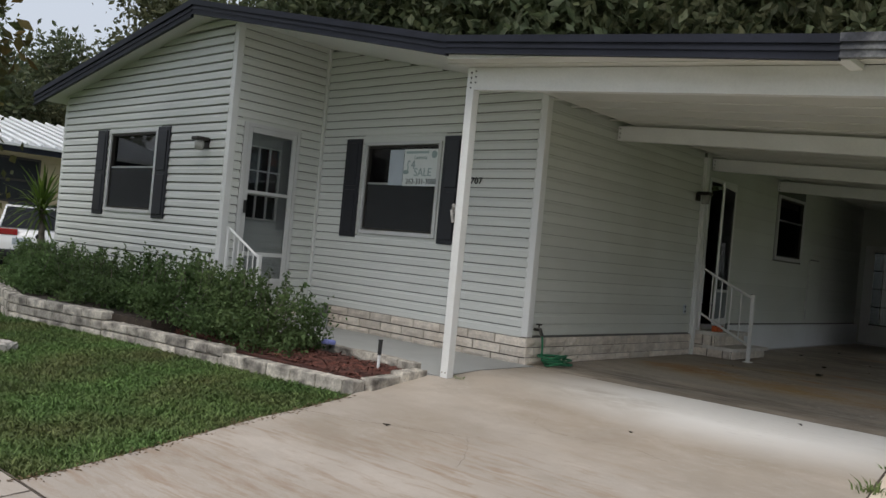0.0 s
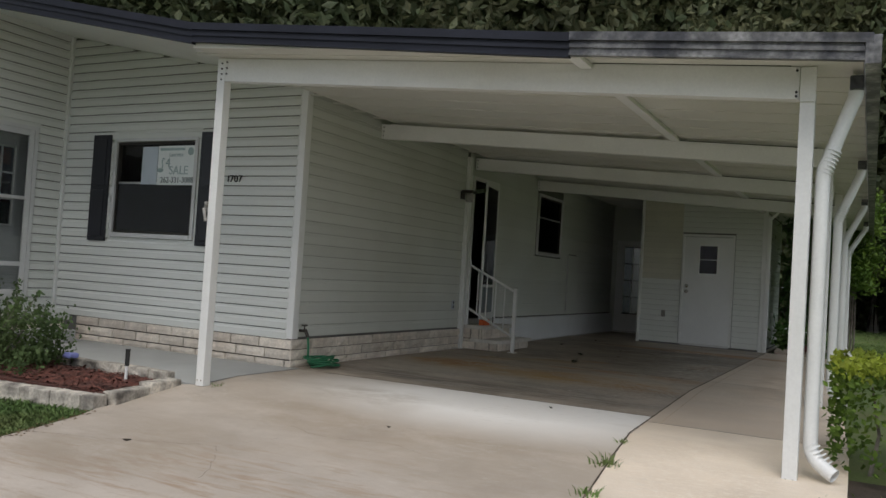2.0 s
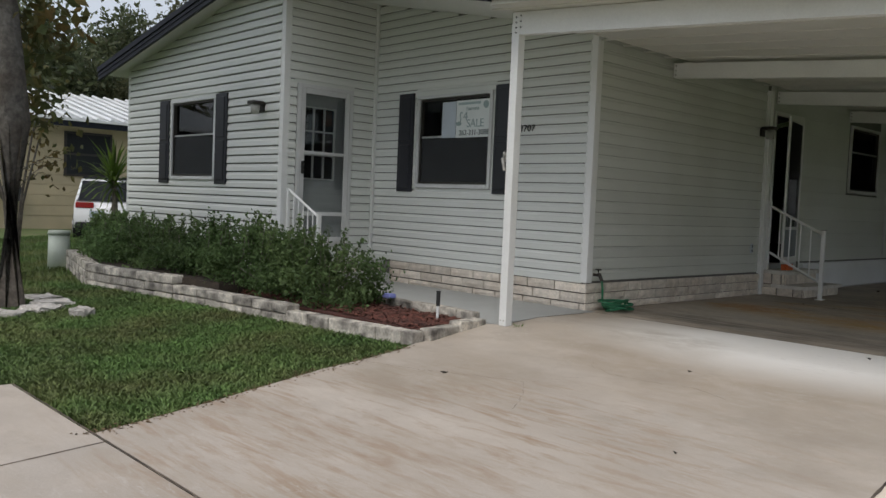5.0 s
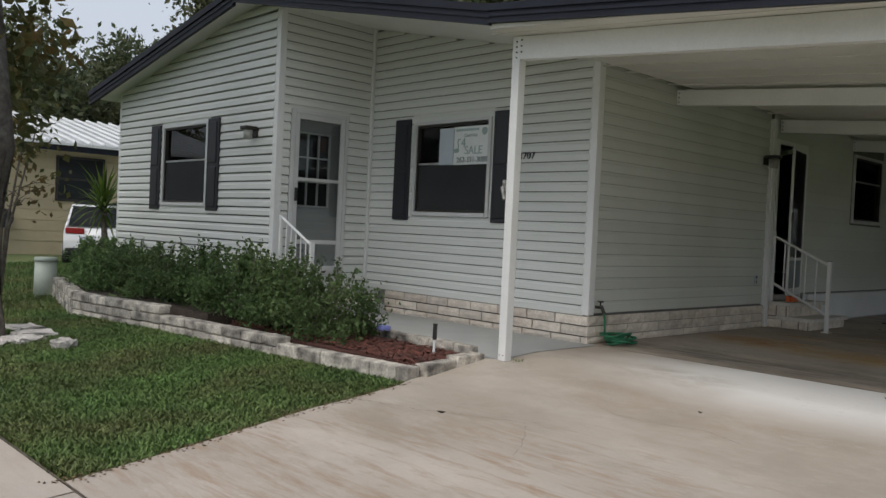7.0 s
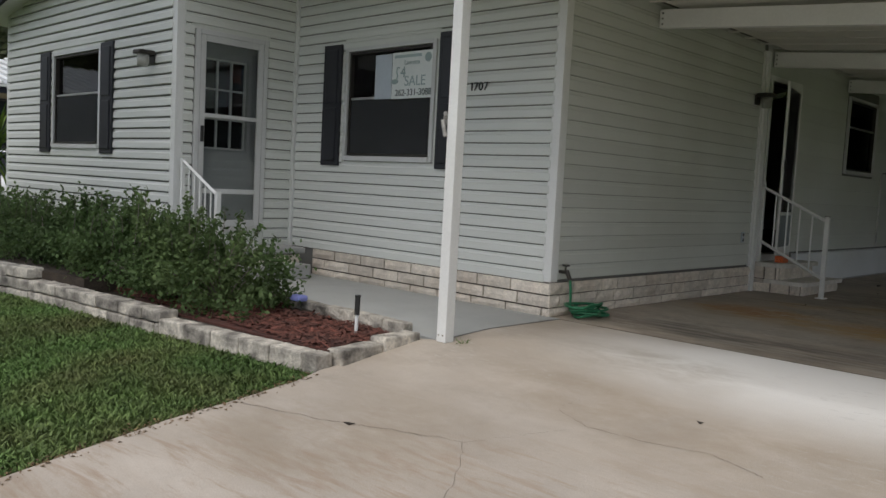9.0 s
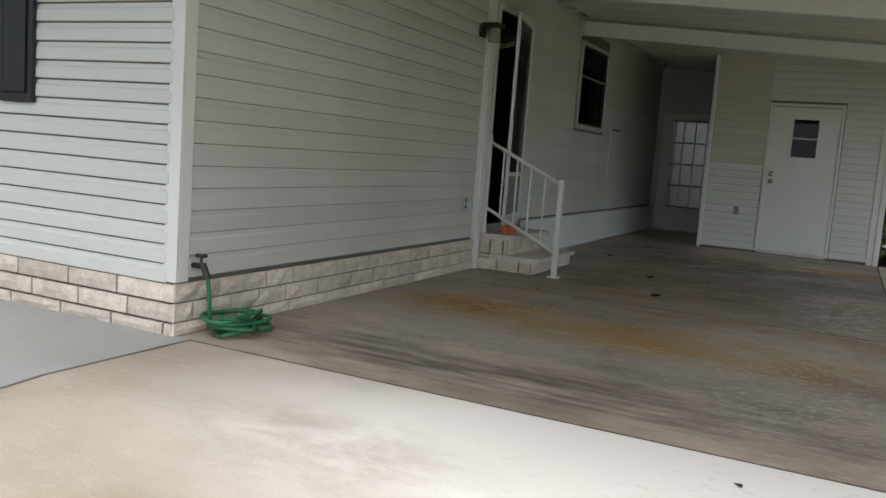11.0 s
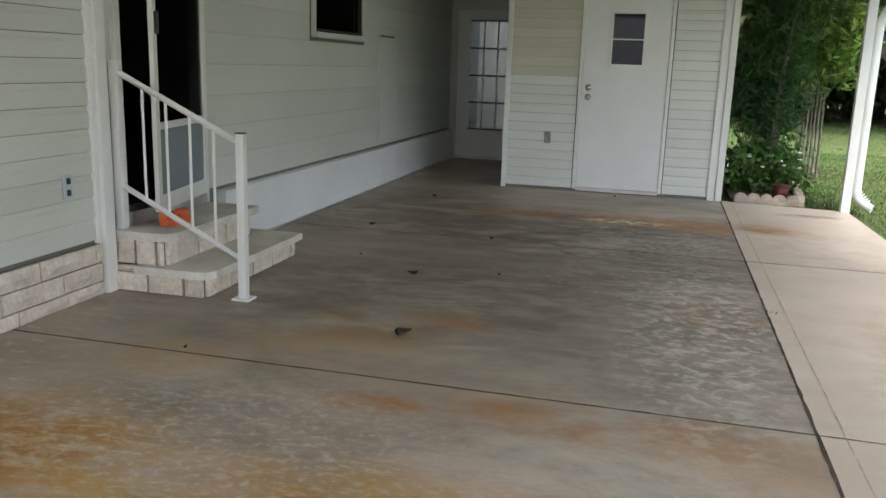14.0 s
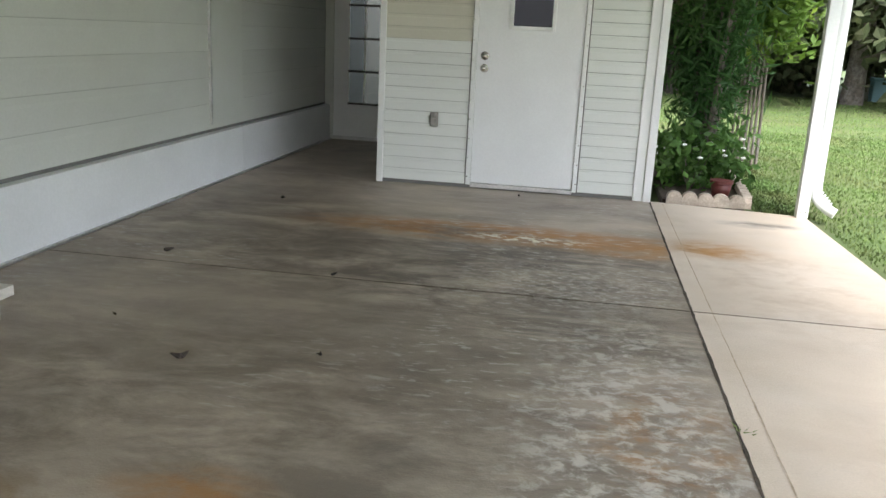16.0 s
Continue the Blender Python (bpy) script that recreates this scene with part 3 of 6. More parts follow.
def siding(wall, axis, at, sign, u0, u1, z0, top, holes, h=0.107, lip=0.021, material=None, lo=0.0095):
    material = material or M["siding"]
    z = z0
    while True:
        spans = [(u0, u1)]
        for a, b, c, d in holes:
            if z + h * 0.7 > c and z + h * 0.3 < d:
                spans = [p for s0, s1 in spans for p in ((s0, min(s1, a)), (max(s0, b), s1)) if p[1] - p[0] > 0.02]
        found = False
        for s0, s1 in spans:
            n = np.linspace(s0, s1, 60)
            ok = [u for u in n if top(u) > z + 0.5 * h]
            if not ok:
                continue
            found = True
            a, b = min(ok), max(ok)
            if b - a < 0.05:
                continue
            ob = new("siding_board", board_mesh(axis, sign, b - a, h, lip, material, lo))
            ob.location = (a, at, z) if axis == "y" else (at, a, z)
            ob.parent = wall
        if not found and z > 2.2:
            break
        z += h
        if z > 4.2:
            break


HOLE_F = [(-2.70, -1.44, 1.25, 2.355)]
HOLE_P = [(-6.62, -5.30, 1.26, 2.37)]
HOLE_D = [(-1.20, -0.43, 0.44, 2.43)]
HOLE_S = [(4.02, 4.86, 0.36, 2.42), (6.66, 7.86, 1.47, 2.52)]
wall_front = wall_core("wall_front", "y", 0.0, XP, 0.0, 0.0, 3.62, HOLE_F, 1, "white vinyl lap siding over a stone base course")
wall_porch = wall_core("wall_porch", "y", YP, XL, XP, -0.2, 3.58, HOLE_P, 1, "white vinyl lap siding on the projecting gable front")
wall_entry = wall_core("wall_entry", "x", XP, YP + T, 0.0, 0.0, 3.58, HOLE_D, -1, "white lap siding round the front door")
wall_side = wall_core("wall_side", "x", 0.0, T, YB, 0.0, 2.95, HOLE_S, -1, "white siding of the house under the carport, toned greenish for shade")
wall_left = wall_core("wall_left", "x", XL, YP + T, YB, -0.2, 2.9, [], 1, "white lap siding on the far side of the house")
bm = bmesh.new()
slab_xz(bm, [(XL, -0.2), (0.0, -0.2), (0.0, 2.80), (RIDGE, 3.62), (XL, 2.86)], YB, YB + T)
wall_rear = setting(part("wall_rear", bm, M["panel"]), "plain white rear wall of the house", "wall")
bm = bmesh.new()
box(bm, XL + T, -T, T, YB, 0.28, 0.34)
box(bm, XL + T, XP - T, YP + T, T, 0.28, 0.34)
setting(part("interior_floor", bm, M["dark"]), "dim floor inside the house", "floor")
bm = bmesh.new()
box(bm, XL + T, -T, 3.2, 3.28, 0.34, 2.75)
box(bm, XP - 0.9, XP - 0.82, T, 3.2, 0.34, 2.75)
setting(part("wall_interior", bm, M["room"]), "plain beige partition inside the house", "wall")

# roof: two slopes of shingles with dark fascia on the gable edge, white soffit under it
YF = -1.78
bm = bmesh.new()
slab_xz(bm, [(XL - 0.35, roof_top(XL - 0.35)), (RIDGE, ZR), (0.16, roof_top(0.16)), (0.16, roof_top(0.16) - 0.045), (RIDGE, ZR - 0.045), (XL - 0.35, roof_top(XL - 0.35) - 0.045)], YF + 0.03, YB + 0.3)
roof = setting(part("roof", bm, M["shingle"]), "low gable roof with dark shingles", "roof")
bm = bmesh.new()
slab_xz(bm, [(XL - 0.34, soffit_z(XL - 0.34) + 0.045), (RIDGE, soffit_z(RIDGE) + 0.045), (0.14, soffit_z(0.14) + 0.045), (0.14, soffit_z(0.14)), (RIDGE, soffit_z(RIDGE)), (XL - 0.34, soffit_z(XL - 0.34))], YF + 0.03, YB)
setting(part("ceiling", bm, M["soffit"]), "white soffit under the roof overhang", "ceiling")


def fascia_run(x0, z0, x1, z1, material, name="fascia", h=0.235):
    """Stepped metal fascia: two lips and a drip edge."""
    bm = bmesh.new()
    for y0, y1, a, b in ((YF, YF + 0.03, 0.0, 1.0), (YF - 0.022, YF, 0.0, 0.36), (YF - 0.012, YF, 0.5, 0.66), (YF - 0.016, YF, 0.9, 1.0)):
        slab_xz(bm, [(x0, z0 - a * h), (x1, z1 - a * h), (x1, z1 - b * h), (x0, z0 - b * h)], y0, y1)
    return part(name, bm, material, roof, "dark blue-black metal fascia")


fascia_run(XL - 0.37, roof_top(XL - 0.37) + 0.02, RIDGE, ZR + 0.02, M["fascia"], h=0.215)
fascia_run(RIDGE, ZR + 0.02, 0.16, roof_top(0.16) + 0.02, M["fascia"], h=0.175)

# ---- carport roof ----
CF = 0.0765


def pan(x):
    return 2.775 - CF * x


XR, XM = 5.075, 3.40
bm = bmesh.new()
slab_xz(bm, [(0.14, pan(0.14) + 0.07), (XR, pan(XR) + 0.07), (XR, pan(XR)), (0.14, pan(0.14))], YF + 0.03, 11.6)
for i in range(34):
    y = YF + 0.2 + i * 0.4
    slab_xz(bm, [(0.0, pan(0) + 0.01), (XR, pan(XR) + 0.01), (XR, pan(XR) - 0.006), (0.0, pan(0) - 0.006)], y, y + 0.02)
carport_ceiling = setting(part("ceiling", bm, M["ceiling"]), "cream metal pan ceiling of the carport", "ceiling")
carport_roof = setting(new("carport_roof"), "flat carport roof edge with dark metal fascia", "roof")
f1 = fascia_run(0.16, roof_top(0.16) + 0.02, XM, pan(XM) + 0.105, M["fascia"], h=0.158)
f2 = fascia_run(XM, pan(XM) + 0.11, XR + 0.05, pan(XR) + 0.095, M["fascia_worn"], h=0.150)
bm = bmesh.new()
box(bm, XR + 0.01, XR + 0.09, YF - 0.02, 11.6, pan(XR) - 0.075, pan(XR) + 0.085, 0.006)
f3 = part("gutter", bm, M["fascia_worn"], None, "dark gutter along the roof edge")
for o in (f1, f2, f3):
    o.parent = carport_roof
bm = bmesh.new()
slab_xz(bm, [(0.1, pan(0.1) + 0.088), (XR, pan(XR) + 0.088), (XR, pan(XR) + 0.074), (0.1, pan(0.1) + 0.074)], YF + 0.04, 11.6)
part("roof_panel", bm, M["metal_roof"], carport_roof)

# beams with bolted ends, strip under the seam
BEAMS = (-1.40, 1.45, 4.05, 6.55)
for i, y in enumerate(BEAMS):
    beam = thing("carport_beam", "long white boxed metal carport beam", "beam", "carport beams")
    bm = bmesh.new()
    x0, x1, h, lift = (0.20, 4.735, 0.20, 0.0) if i == 0 else (0.02, 4.73, 0.17, -0.03)
    slab_xz(bm, [(x0, pan(x0) + lift - 0.005), (x1, pan(x1) + lift - 0.005), (x1, pan(x1) + lift - h), (x0, pan(x0) + lift - h)], y - 0.04, y + 0.04)
    part("box_section", bm, M["trim"], beam)
    for k in range(3):
        bm = bmesh.new()
        z = pan(x0) + lift - 0.04 - k * 0.05
        rod(bm, (x0 + 0.03, y - 0.048, z), (x0 + 0.03, y - 0.038, z), 0.007, sides=8)
        part("bolt", bm, M["black"], beam)
    # Black strip that draws the shadowed gap along the beam's top edge.
    bm = bmesh.new()
    slab_xz(bm, [(XM + 0.05, pan(XM + 0.05) + lift + 0.004), (x1 - 0.05, pan(x1 - 0.05) + lift + 0.004), (x1 - 0.05, pan(x1 - 0.05) + lift - 0.004), (XM + 0.05, pan(XM + 0.05) + lift - 0.004)], y - 0.046, y - 0.041)
    part("gap_strip", bm, M["black"], beam)
    if i == 0:
        boxpart("end_cap", M["trim"], beam, 4.742, 4.83, y - 0.062, y - 0.046, pan(4.8) - 0.215, pan(4.8) - 0.008, 0.003)
        for z in (0.03, 0.16, 0.185):
            bm = bmesh.new()
            rod(bm, (4.72, y - 0.048, pan(4.7) - z), (4.72, y - 0.038, pan(4.7) - z), 0.008, sides=8)
            part("bolt", bm, M["black"], beam)
for y0, y1 in ((-1.74, -1.45), (-1.35, 1.40), (1.50, 4.0), (4.10, 6.50), (6.6, 8.9)):
    bm = bmesh.new()
    box(bm, XM - 0.03, XM + 0.05, y0, y1, pan(XM) - 0.045, pan(XM) - 0.008, 0.005)
    tagged(part("seam_channel", bm, M["trim"]), "white metal channel along the ceiling seam", "ceiling trim", "ceiling channels")


def carport_post(x, y, ztop, w=0.085, name_label="square white metal carport post"):
    z0 = ground_z(y) - (0.055 if x > 4.7 and y < 0 else 0)
    p = thing("carport_post", name_label, "post", "carport posts")
    boxpart("shaft", M["trim"], p, x - w / 2, x + w / 2, y - w / 2, y + w / 2, z0, ztop, 0.006)
    for sx in (-1, 1):
        bm = bmesh.new()
        rod(bm, (x + sx * 0.02, y - w / 2 - 0.006, z0 + 0.05), (x + sx * 0.02, y - w / 2 + 0.004, z0 + 0.05), 0.006, sides=8)
        part("screw", bm, M["steel"], p)
    return p


front_post = carport_post(0.17, -1.40, pan(0.2) - 0.0)
for k in range(4):
    bm = bmesh.new()
    rod(bm, (0.18, -1.452, pan(0.2) - 0.05 - k * 0.045), (0.18, -1.44, pan(0.2) - 0.05 - k * 0.045), 0.007, sides=8)
    part("bolt", bm, M["black"], front_post)
POSTS_R = ((4.785, -1.40), (4.76, 1.95), (4.735, 5.3), (4.705, 8.74))
for x, y in POSTS_R:
    carport_post(x, y, pan(x) - 0.15 if y < 0 else pan(x))
    sp = thing("downspout", "white corrugated metal downspout beside a post", "downspout", "downspouts")
    z0 = ground_z(y)
    zt = pan(XR) + 0.05
    boxpart("outlet_box", M["fascia_worn"], sp, XR - 0.07, XR + 0.005, y + 0.02, y + 0.16, zt - 0.16, zt - 0.08, 0.006, "dark gutter outlet")
    tube("pipe", [(XR - 0.035, y + 0.09, zt - 0.14), (XR - 0.035, y + 0.09, zt - 0.20), (XR - 0.06, y + 0.088, zt - 0.25), (x + 0.13, y + 0.07, zt - 0.56), (x + 0.098, y + 0.06, zt - 0.64), (x + 0.098, y + 0.06, zt - 0.72), (x + 0.098, y + 0.06, 1.0), (x + 0.098, y + 0.06, z0 + 0.24), (x + 0.105, y + 0.055, z0 + 0.16), (x + 0.16, y + 0.02, z0 + 0.09), (x + 0.24, y - 0.02, z0 + 0.05)], 0.042, M["trim"], sp)
    for k in range(6):
        bm = bmesh.new()
        rod(bm, (x + 0.100 + k * 0.017, y + 0.058 - k * 0.005, z0 + 0.20 - k * 0.020), (x + 0.105 + k * 0.017, y + 0.057 - k * 0.005, z0 + 0.194 - k * 0.020), 0.047, sides=12)
        part("elbow_rib", bm, M["trim"], sp)
    for k in range(7):
        bm = bmesh.new()
        rod(bm, (x + 0.100 + k * 0.008, y + 0.061 + k * 0.0012, zt - 0.66 + k * 0.022), (x + 0.102 + k * 0.008, y + 0.062 + k * 0.0012, zt - 0.653 + k * 0.022), 0.047, sides=12)
        part("elbow_rib", bm, M["trim"], sp)

# ---- siding, corner trims ----
siding(wall_front, "y", 0.0, -1, XP + 0.05, -0.055, 0.268, lambda u: soffit_z(u) + 0.03, [(-2.74, -1.40, 1.21, 2.37)], h=0.104)
siding(wall_porch, "y", YP, -1, XL + 0.05, XP - 0.06, -0.05, lambda u: soffit_z(u) + 0.03, [(-6.66, -5.26, 1.22, 2.40)], lip=0.025, lo=0.016)
siding(wall_entry, "x", XP, 1, YP + 0.06, -0.045, 0.03, lambda u: soffit_z(XP) + 0.03, [(-1.25, -0.38, 0.2, 2.47)])
# Side wall boards take the darker shade-toned siding.
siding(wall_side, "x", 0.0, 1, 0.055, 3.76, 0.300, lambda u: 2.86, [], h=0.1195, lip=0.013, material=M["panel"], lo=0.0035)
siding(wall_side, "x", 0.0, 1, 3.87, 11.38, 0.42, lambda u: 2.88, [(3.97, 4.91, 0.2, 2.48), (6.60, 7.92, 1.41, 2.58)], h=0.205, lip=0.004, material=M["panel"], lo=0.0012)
for w, a, b, y, lo, hi in ((wall_front, -2.755, -1.385, 0.0, 1.225, 2.345), (wall_porch, -6.675, -5.245, YP, 1.235, 2.385)):
    for c, e in ((lo - 0.10, lo), (hi, hi + 0.13)):
        boxpart("filler_board", M["siding"], w, a, b, y - 0.007, y, c, e)
    for c, e in ((a - 0.05, a + 0.035), (b - 0.035, b + 0.05)):
        boxpart("filler_board", M["siding"], w, c, e, y - 0.006, y, lo, hi)
boxpart("filler_board", M["siding"], wall_entry, XP, XP + 0.007, -1.27, -0.36, 2.452, 2.58)
boxpart("filler_board", M["siding"], wall_entry, XP, XP + 0.007, -1.27, -0.36, 0.10, 0.43)
siding(wall_left, "x", XL, -1, YP + 0.05, 6.0, -0.05, lambda u: 2.72, [])


def corner_trim(x, y, z0, z1, sx, sy, w=0.075):
    bm = bmesh.new()
    box(bm, x - (w if sx > 0 else -0.018) , x + (0.018 if sx > 0 else w), y + (-0.018 if sy < 0 else 0), y + (0 if sy < 0 else 0.018), z0, z1, 0.004)
    box(bm, x + (0 if sx > 0 else -0.018), x + (0.018 if sx > 0 else 0), y + (0 if sy < 0 else -w), y + (w if sy < 0 else 0), z0, z1, 0.004)
    return setting(part("trim", bm, M["trim"]), "white corner trim on the siding", "trim")


corner_trim(0.0, 0.0, 0.285, 2.868, 1, -1)
corner_trim(XP, YP, -0.1, soffit_z(XP), 1, -1)
corner_trim(XL, YP, -0.1, soffit_z(XL) + 0.02, -1, -1)
setting(boxpart("trim", M["trim"], None, XP, XP + 0.045, -0.045, 0.0, 0.2, soffit_z(XP) - 0.01, 0.004), "white inside corner trim", "trim")
setting(boxpart("trim", M["trim"], None, 0.0, 0.05, 3.79, 3.875, 0.0, 2.72, 0.005), "white upright trim where the siding ends", "trim")
setting(boxpart("trim", M["trim"], None, 0.0, 0.03, 3.755, 3.788, 0.285, 2.72, 0.003), "thin white channel beside the siding end", "trim")
for y0, y1 in ((5.045, 8.85), (8.853, 11.38)):
    setting(boxpart("baseboard", M["skirt"], None, 0.0, 0.072, y0, y1, 0.0, 0.400, 0.006), "white skirting panel along the house base", "baseboard")
setting(boxpart("baseboard", M["metal"], None, 0.072, 0.098, 5.09, 11.38, 0.0, 0.016, 0.003), "grey strip at the foot of the skirting", "baseboard")

# ---- stone base courses ----
rng = random.Random(3)
STONES = {}


def stone_piece(l, h, d, rough, seed, axis):
    """One split-faced stone: a box with its outward face broken into an uneven grid."""
    key = (round(l, 2), h, d, rough, seed, axis)
    if key in STONES:
        return STONES[key]
    r = random.Random(seed * 77 + int(l * 100))
    nu, nz = 5, 3
    bm = bmesh.new()
    g = []
    for j in range(nz):
        row = []
        for i in range(nu):
            edge = i in (0, nu - 1) or j in (0, nz - 1)
            o = d - (0.008 if edge else 0) + (r.uniform(-rough, rough) if not edge else r.uniform(-rough, 0) * 0.5)
            u, z = l * i / (nu - 1), h * j / (nz - 1)
            row.append(bm.verts.new((u, -o, z) if axis == "y" else (o, u, z)))
        g.append(row)
    for j in range(nz - 1):
        for i in range(nu - 1):
            bm.faces.new((g[j][i], g[j][i + 1], g[j + 1][i + 1], g[j + 1][i]))
    ring = g[0] + [g[j][-1] for j in range(1, nz)] + g[-1][::-1][1:] + [g[j][0] for j in range(nz - 2, 0, -1)]
    back = [bm.verts.new((v.co.x, 0.0, v.co.z) if axis == "y" else (0.0, v.co.y, v.co.z)) for v in ring]
    for i in range(len(ring)):
        j = (i + 1) % len(ring)
        bm.faces.new((ring[i], ring[j], back[j], back[i]))
    STONES[key] = mesh_of("stone", bm, M["brick"])
    return STONES[key]


def stone_courses(parent, axis, at, u0, u1, z0, heights, d, rough, lengths, gap=0.015, sign=1):
    z = z0
    for c, h in enumerate(heights):
        u = u0
        first = True
        while u < u1 - 0.02:
            l = rng.choice(lengths) * (0.55 if first and c % 2 else 1)
            l = min(round(l, 2), u1 - u)
            first = False
            ob = new("brick", stone_piece(l - gap, h - gap, d, rough, rng.randrange(5), axis))
            ob.location = (u, at, z) if axis == "y" else (at, u, z)
            ob.parent = parent
            u += l
        z += h


boxpart("mortar_bed", M["mortar"], wall_front, XP + 0.46, 0.012, -0.012, 0.0, 0.0, 0.283)
boxpart("mortar_bed", M["mortar"], wall_side, 0.0, 0.012, 0.0, 3.785, 0.0, 0.283)
stone_courses(wall_front, "y", -0.012, XP + 0.46, 0.03, 0.003, (0.075, 0.105, 0.103), 0.03, 0.004, (0.36, 0.40, 0.42, 0.38))
stone_courses(wall_side, "x", 0.012, -0.03, 3.78, 0.003, (0.075, 0.105, 0.103), 0.028, 0.012, (0.26, 0.34, 0.42, 0.30, 0.5), gap=0.008)

# ---- windows, shutters ----


def window(name, axis, at, u0, u1, z0, z1, out, label, rail=0.55, screen_low=True):
    """Single-hung window in an opening. out: the sign of the outward direction along the wall's normal."""
    w = setting(new(name), label, "window")

    def piece(n, m, a, b, c, d, o0, o1, bevel=0.003, label=""):
        lo, hi = sorted((at + out * o0, at + out * o1))
        if axis == "y":
            return boxpart(n, m, w, a, b, lo, hi, c, d, bevel, label)
        return boxpart(n, m, w, lo, hi, a, b, c, d, bevel, label)
    for a, b, c, d in ((u0 - 0.04, u0 + 0.004, z0 - 0.04, z1 + 0.035), (u1 - 0.004, u1 + 0.04, z0 - 0.04, z1 + 0.035), (u0 + 0.004, u1 - 0.004, z1 - 0.004, z1 + 0.035)):
        piece("window_frame", M["frame"], a, b, c, d, -0.06, 0.03)
    piece("window_sill", M["frame"], u0 + 0.004, u1 - 0.004, z0 - 0.045, z0 + 0.004, -0.06, 0.04)
    zr = z0 + (z1 - z0) * rail
    for a, b, c, d, o in ((u0 + 0.012, u0 + 0.035, z0 + 0.012, z1 - 0.012, 0.0), (u1 - 0.035, u1 - 0.012, z0 + 0.012, z1 - 0.012, 0.0), (u0 + 0.035, u1 - 0.035, z1 - 0.035, z1 - 0.012, 0.0), (u0 + 0.035, u1 - 0.035, z0 + 0.012, z0 + 0.032, 0.0)):
        piece("sash_frame", M["bronze"], a, b, c, d, -0.045, 0.012)
    piece("meeting_rail", M["metal"], u0 + 0.035, u1 - 0.035, zr - 0.012, zr + 0.012, -0.04, 0.0)
    up = piece("pane", M["tinted"] if axis == "x" else M["glass"], u0 + 0.035, u1 - 0.035, zr, z1 - 0.035, -0.034, -0.03, 0)
    lo = piece("pane", M["tinted"] if axis == "x" else M["glass"], u0 + 0.035, u1 - 0.035, z0 + 0.03, zr, -0.026, -0.022, 0)
    if screen_low:
        piece("insect_screen", M["screen"], u0 + 0.035, u1 - 0.035, z0 + 0.03, zr, -0.006, -0.005, 0, "grey insect screen")
    for o in (up, lo):
        o.visible_shadow = False
    return w


def shutter(x0, x1, z0, z1, y):
    """Black raised-panel shutter: frame with two slightly raised fields."""
    sh = thing("shutter", "black ribbed vinyl shutter beside a window", "shutter", "window shutters")
    bm = bmesh.new()
    box(bm, x0, x1, y - 0.03, y, z0, z1, 0.004)
    part("board", bm, M["shutter"], sh)
    zm = (z0 + z1) / 2
    for a, b in ((z0 + 0.05, zm - 0.025), (zm + 0.025, z1 - 0.05)):
        boxpart("raised_panel", M["shutter"], sh, x0 + 0.045, x1 - 0.045, y - 0.042, y - 0.03, a, b, 0.01)
    return sh


window_1 = window("window_1", "y", 0.0, -2.68, -1.46, 1.275, 2.335, -1, "white framed front window with dark glass and a sale sign")
window_2 = window("window_2", "y", YP, -6.60, -5.32, 1.28, 2.35, -1, "white framed window with half-drawn blinds on the gable")
window_3 = window("window_3", "x", 0.0, 6.68, 7.84, 1.52, 2.50, 1, "dark side window under the carport", rail=0.62, screen_low=False)
shutter(-3.055, -2.775, 1.175, 2.415, -0.016)
shutter(-1.36, -1.08, 1.175, 2.415, -0.016)
shutter(-6.98, -6.68, 1.18, 2.40, YP - 0.016)
shutter(-5.24, -4.94, 1.18, 2.40, YP - 0.016)

# blinds behind the gable window, curtains
blind = thing("window_blind", "white slatted blind partly lowered behind the window", "blind")
for k in range(9):
    boxpart("slat", M["trim"], blind, -6.25, -5.42, YP + 0.075, YP + 0.082, 1.995 + k * 0.035, 2.015 + k * 0.035)
boxpart("head_rail", M["trim"], blind, -6.26, -5.41, YP + 0.065, YP + 0.11, 2.31, 2.345)
curtain = thing("curtain", "pale grey curtain behind the lower window", "curtain")
bm = bmesh.new()
for k in range(26):
    box(bm, -6.56 + k * 0.047, -6.515 + k * 0.047, YP + 0.22 + 0.012 * (k % 2), YP + 0.235 + 0.012 * (k % 2), 1.3, 1.80)
part("cloth", bm, M["room"], curtain)
side_blind = new("roller_blind")
side_blind.parent = window_3
tagged(side_blind, "pale blind lowered part way")
boxpart("cloth", M["paper_old"], side_blind, -0.16, -0.155, 6.72, 7.25, 2.12, 2.46)
boxpart("rod", M["trim"], side_blind, -0.17, -0.15, 6.72, 7.8, 2.46, 2.475)

# sale sign in the front window
sign = thing("sale_sign", "white paper sale sign behind the window glass", "sign")
SX0, SX1, SZ0, SZ1, SY = -2.02, -1.47, 1.835, 2.275, -0.016
boxpart("sheet", M["paper"], sign, SX0, SX1, SY, SY + 0.003, SZ0, SZ1)
up_y = lambda x, z: Matrix.Translation((x, SY - 0.002, z)) @ pose(0, 0, 0, 90, 0, 0)
lettering("phone_number", "262-331-3088", 0.088, up_y(-1.965, 1.862), M["ink"], sign)
lettering("word", "SALE", 0.135, up_y(-1.84, 1.955), M["ink_pale"], sign)
lettering("numeral", "4", 0.15, up_y(-1.90, 2.035), M["ink_pale"], sign)
lettering("word", "Lauretta", 0.062, up_y(-1.85, 2.155), M["ink_pale"], sign)
boxpart("illegible_line", M["ink_pale"], sign, -1.99, -1.62, SY - 0.002, SY, 2.222, 2.25)
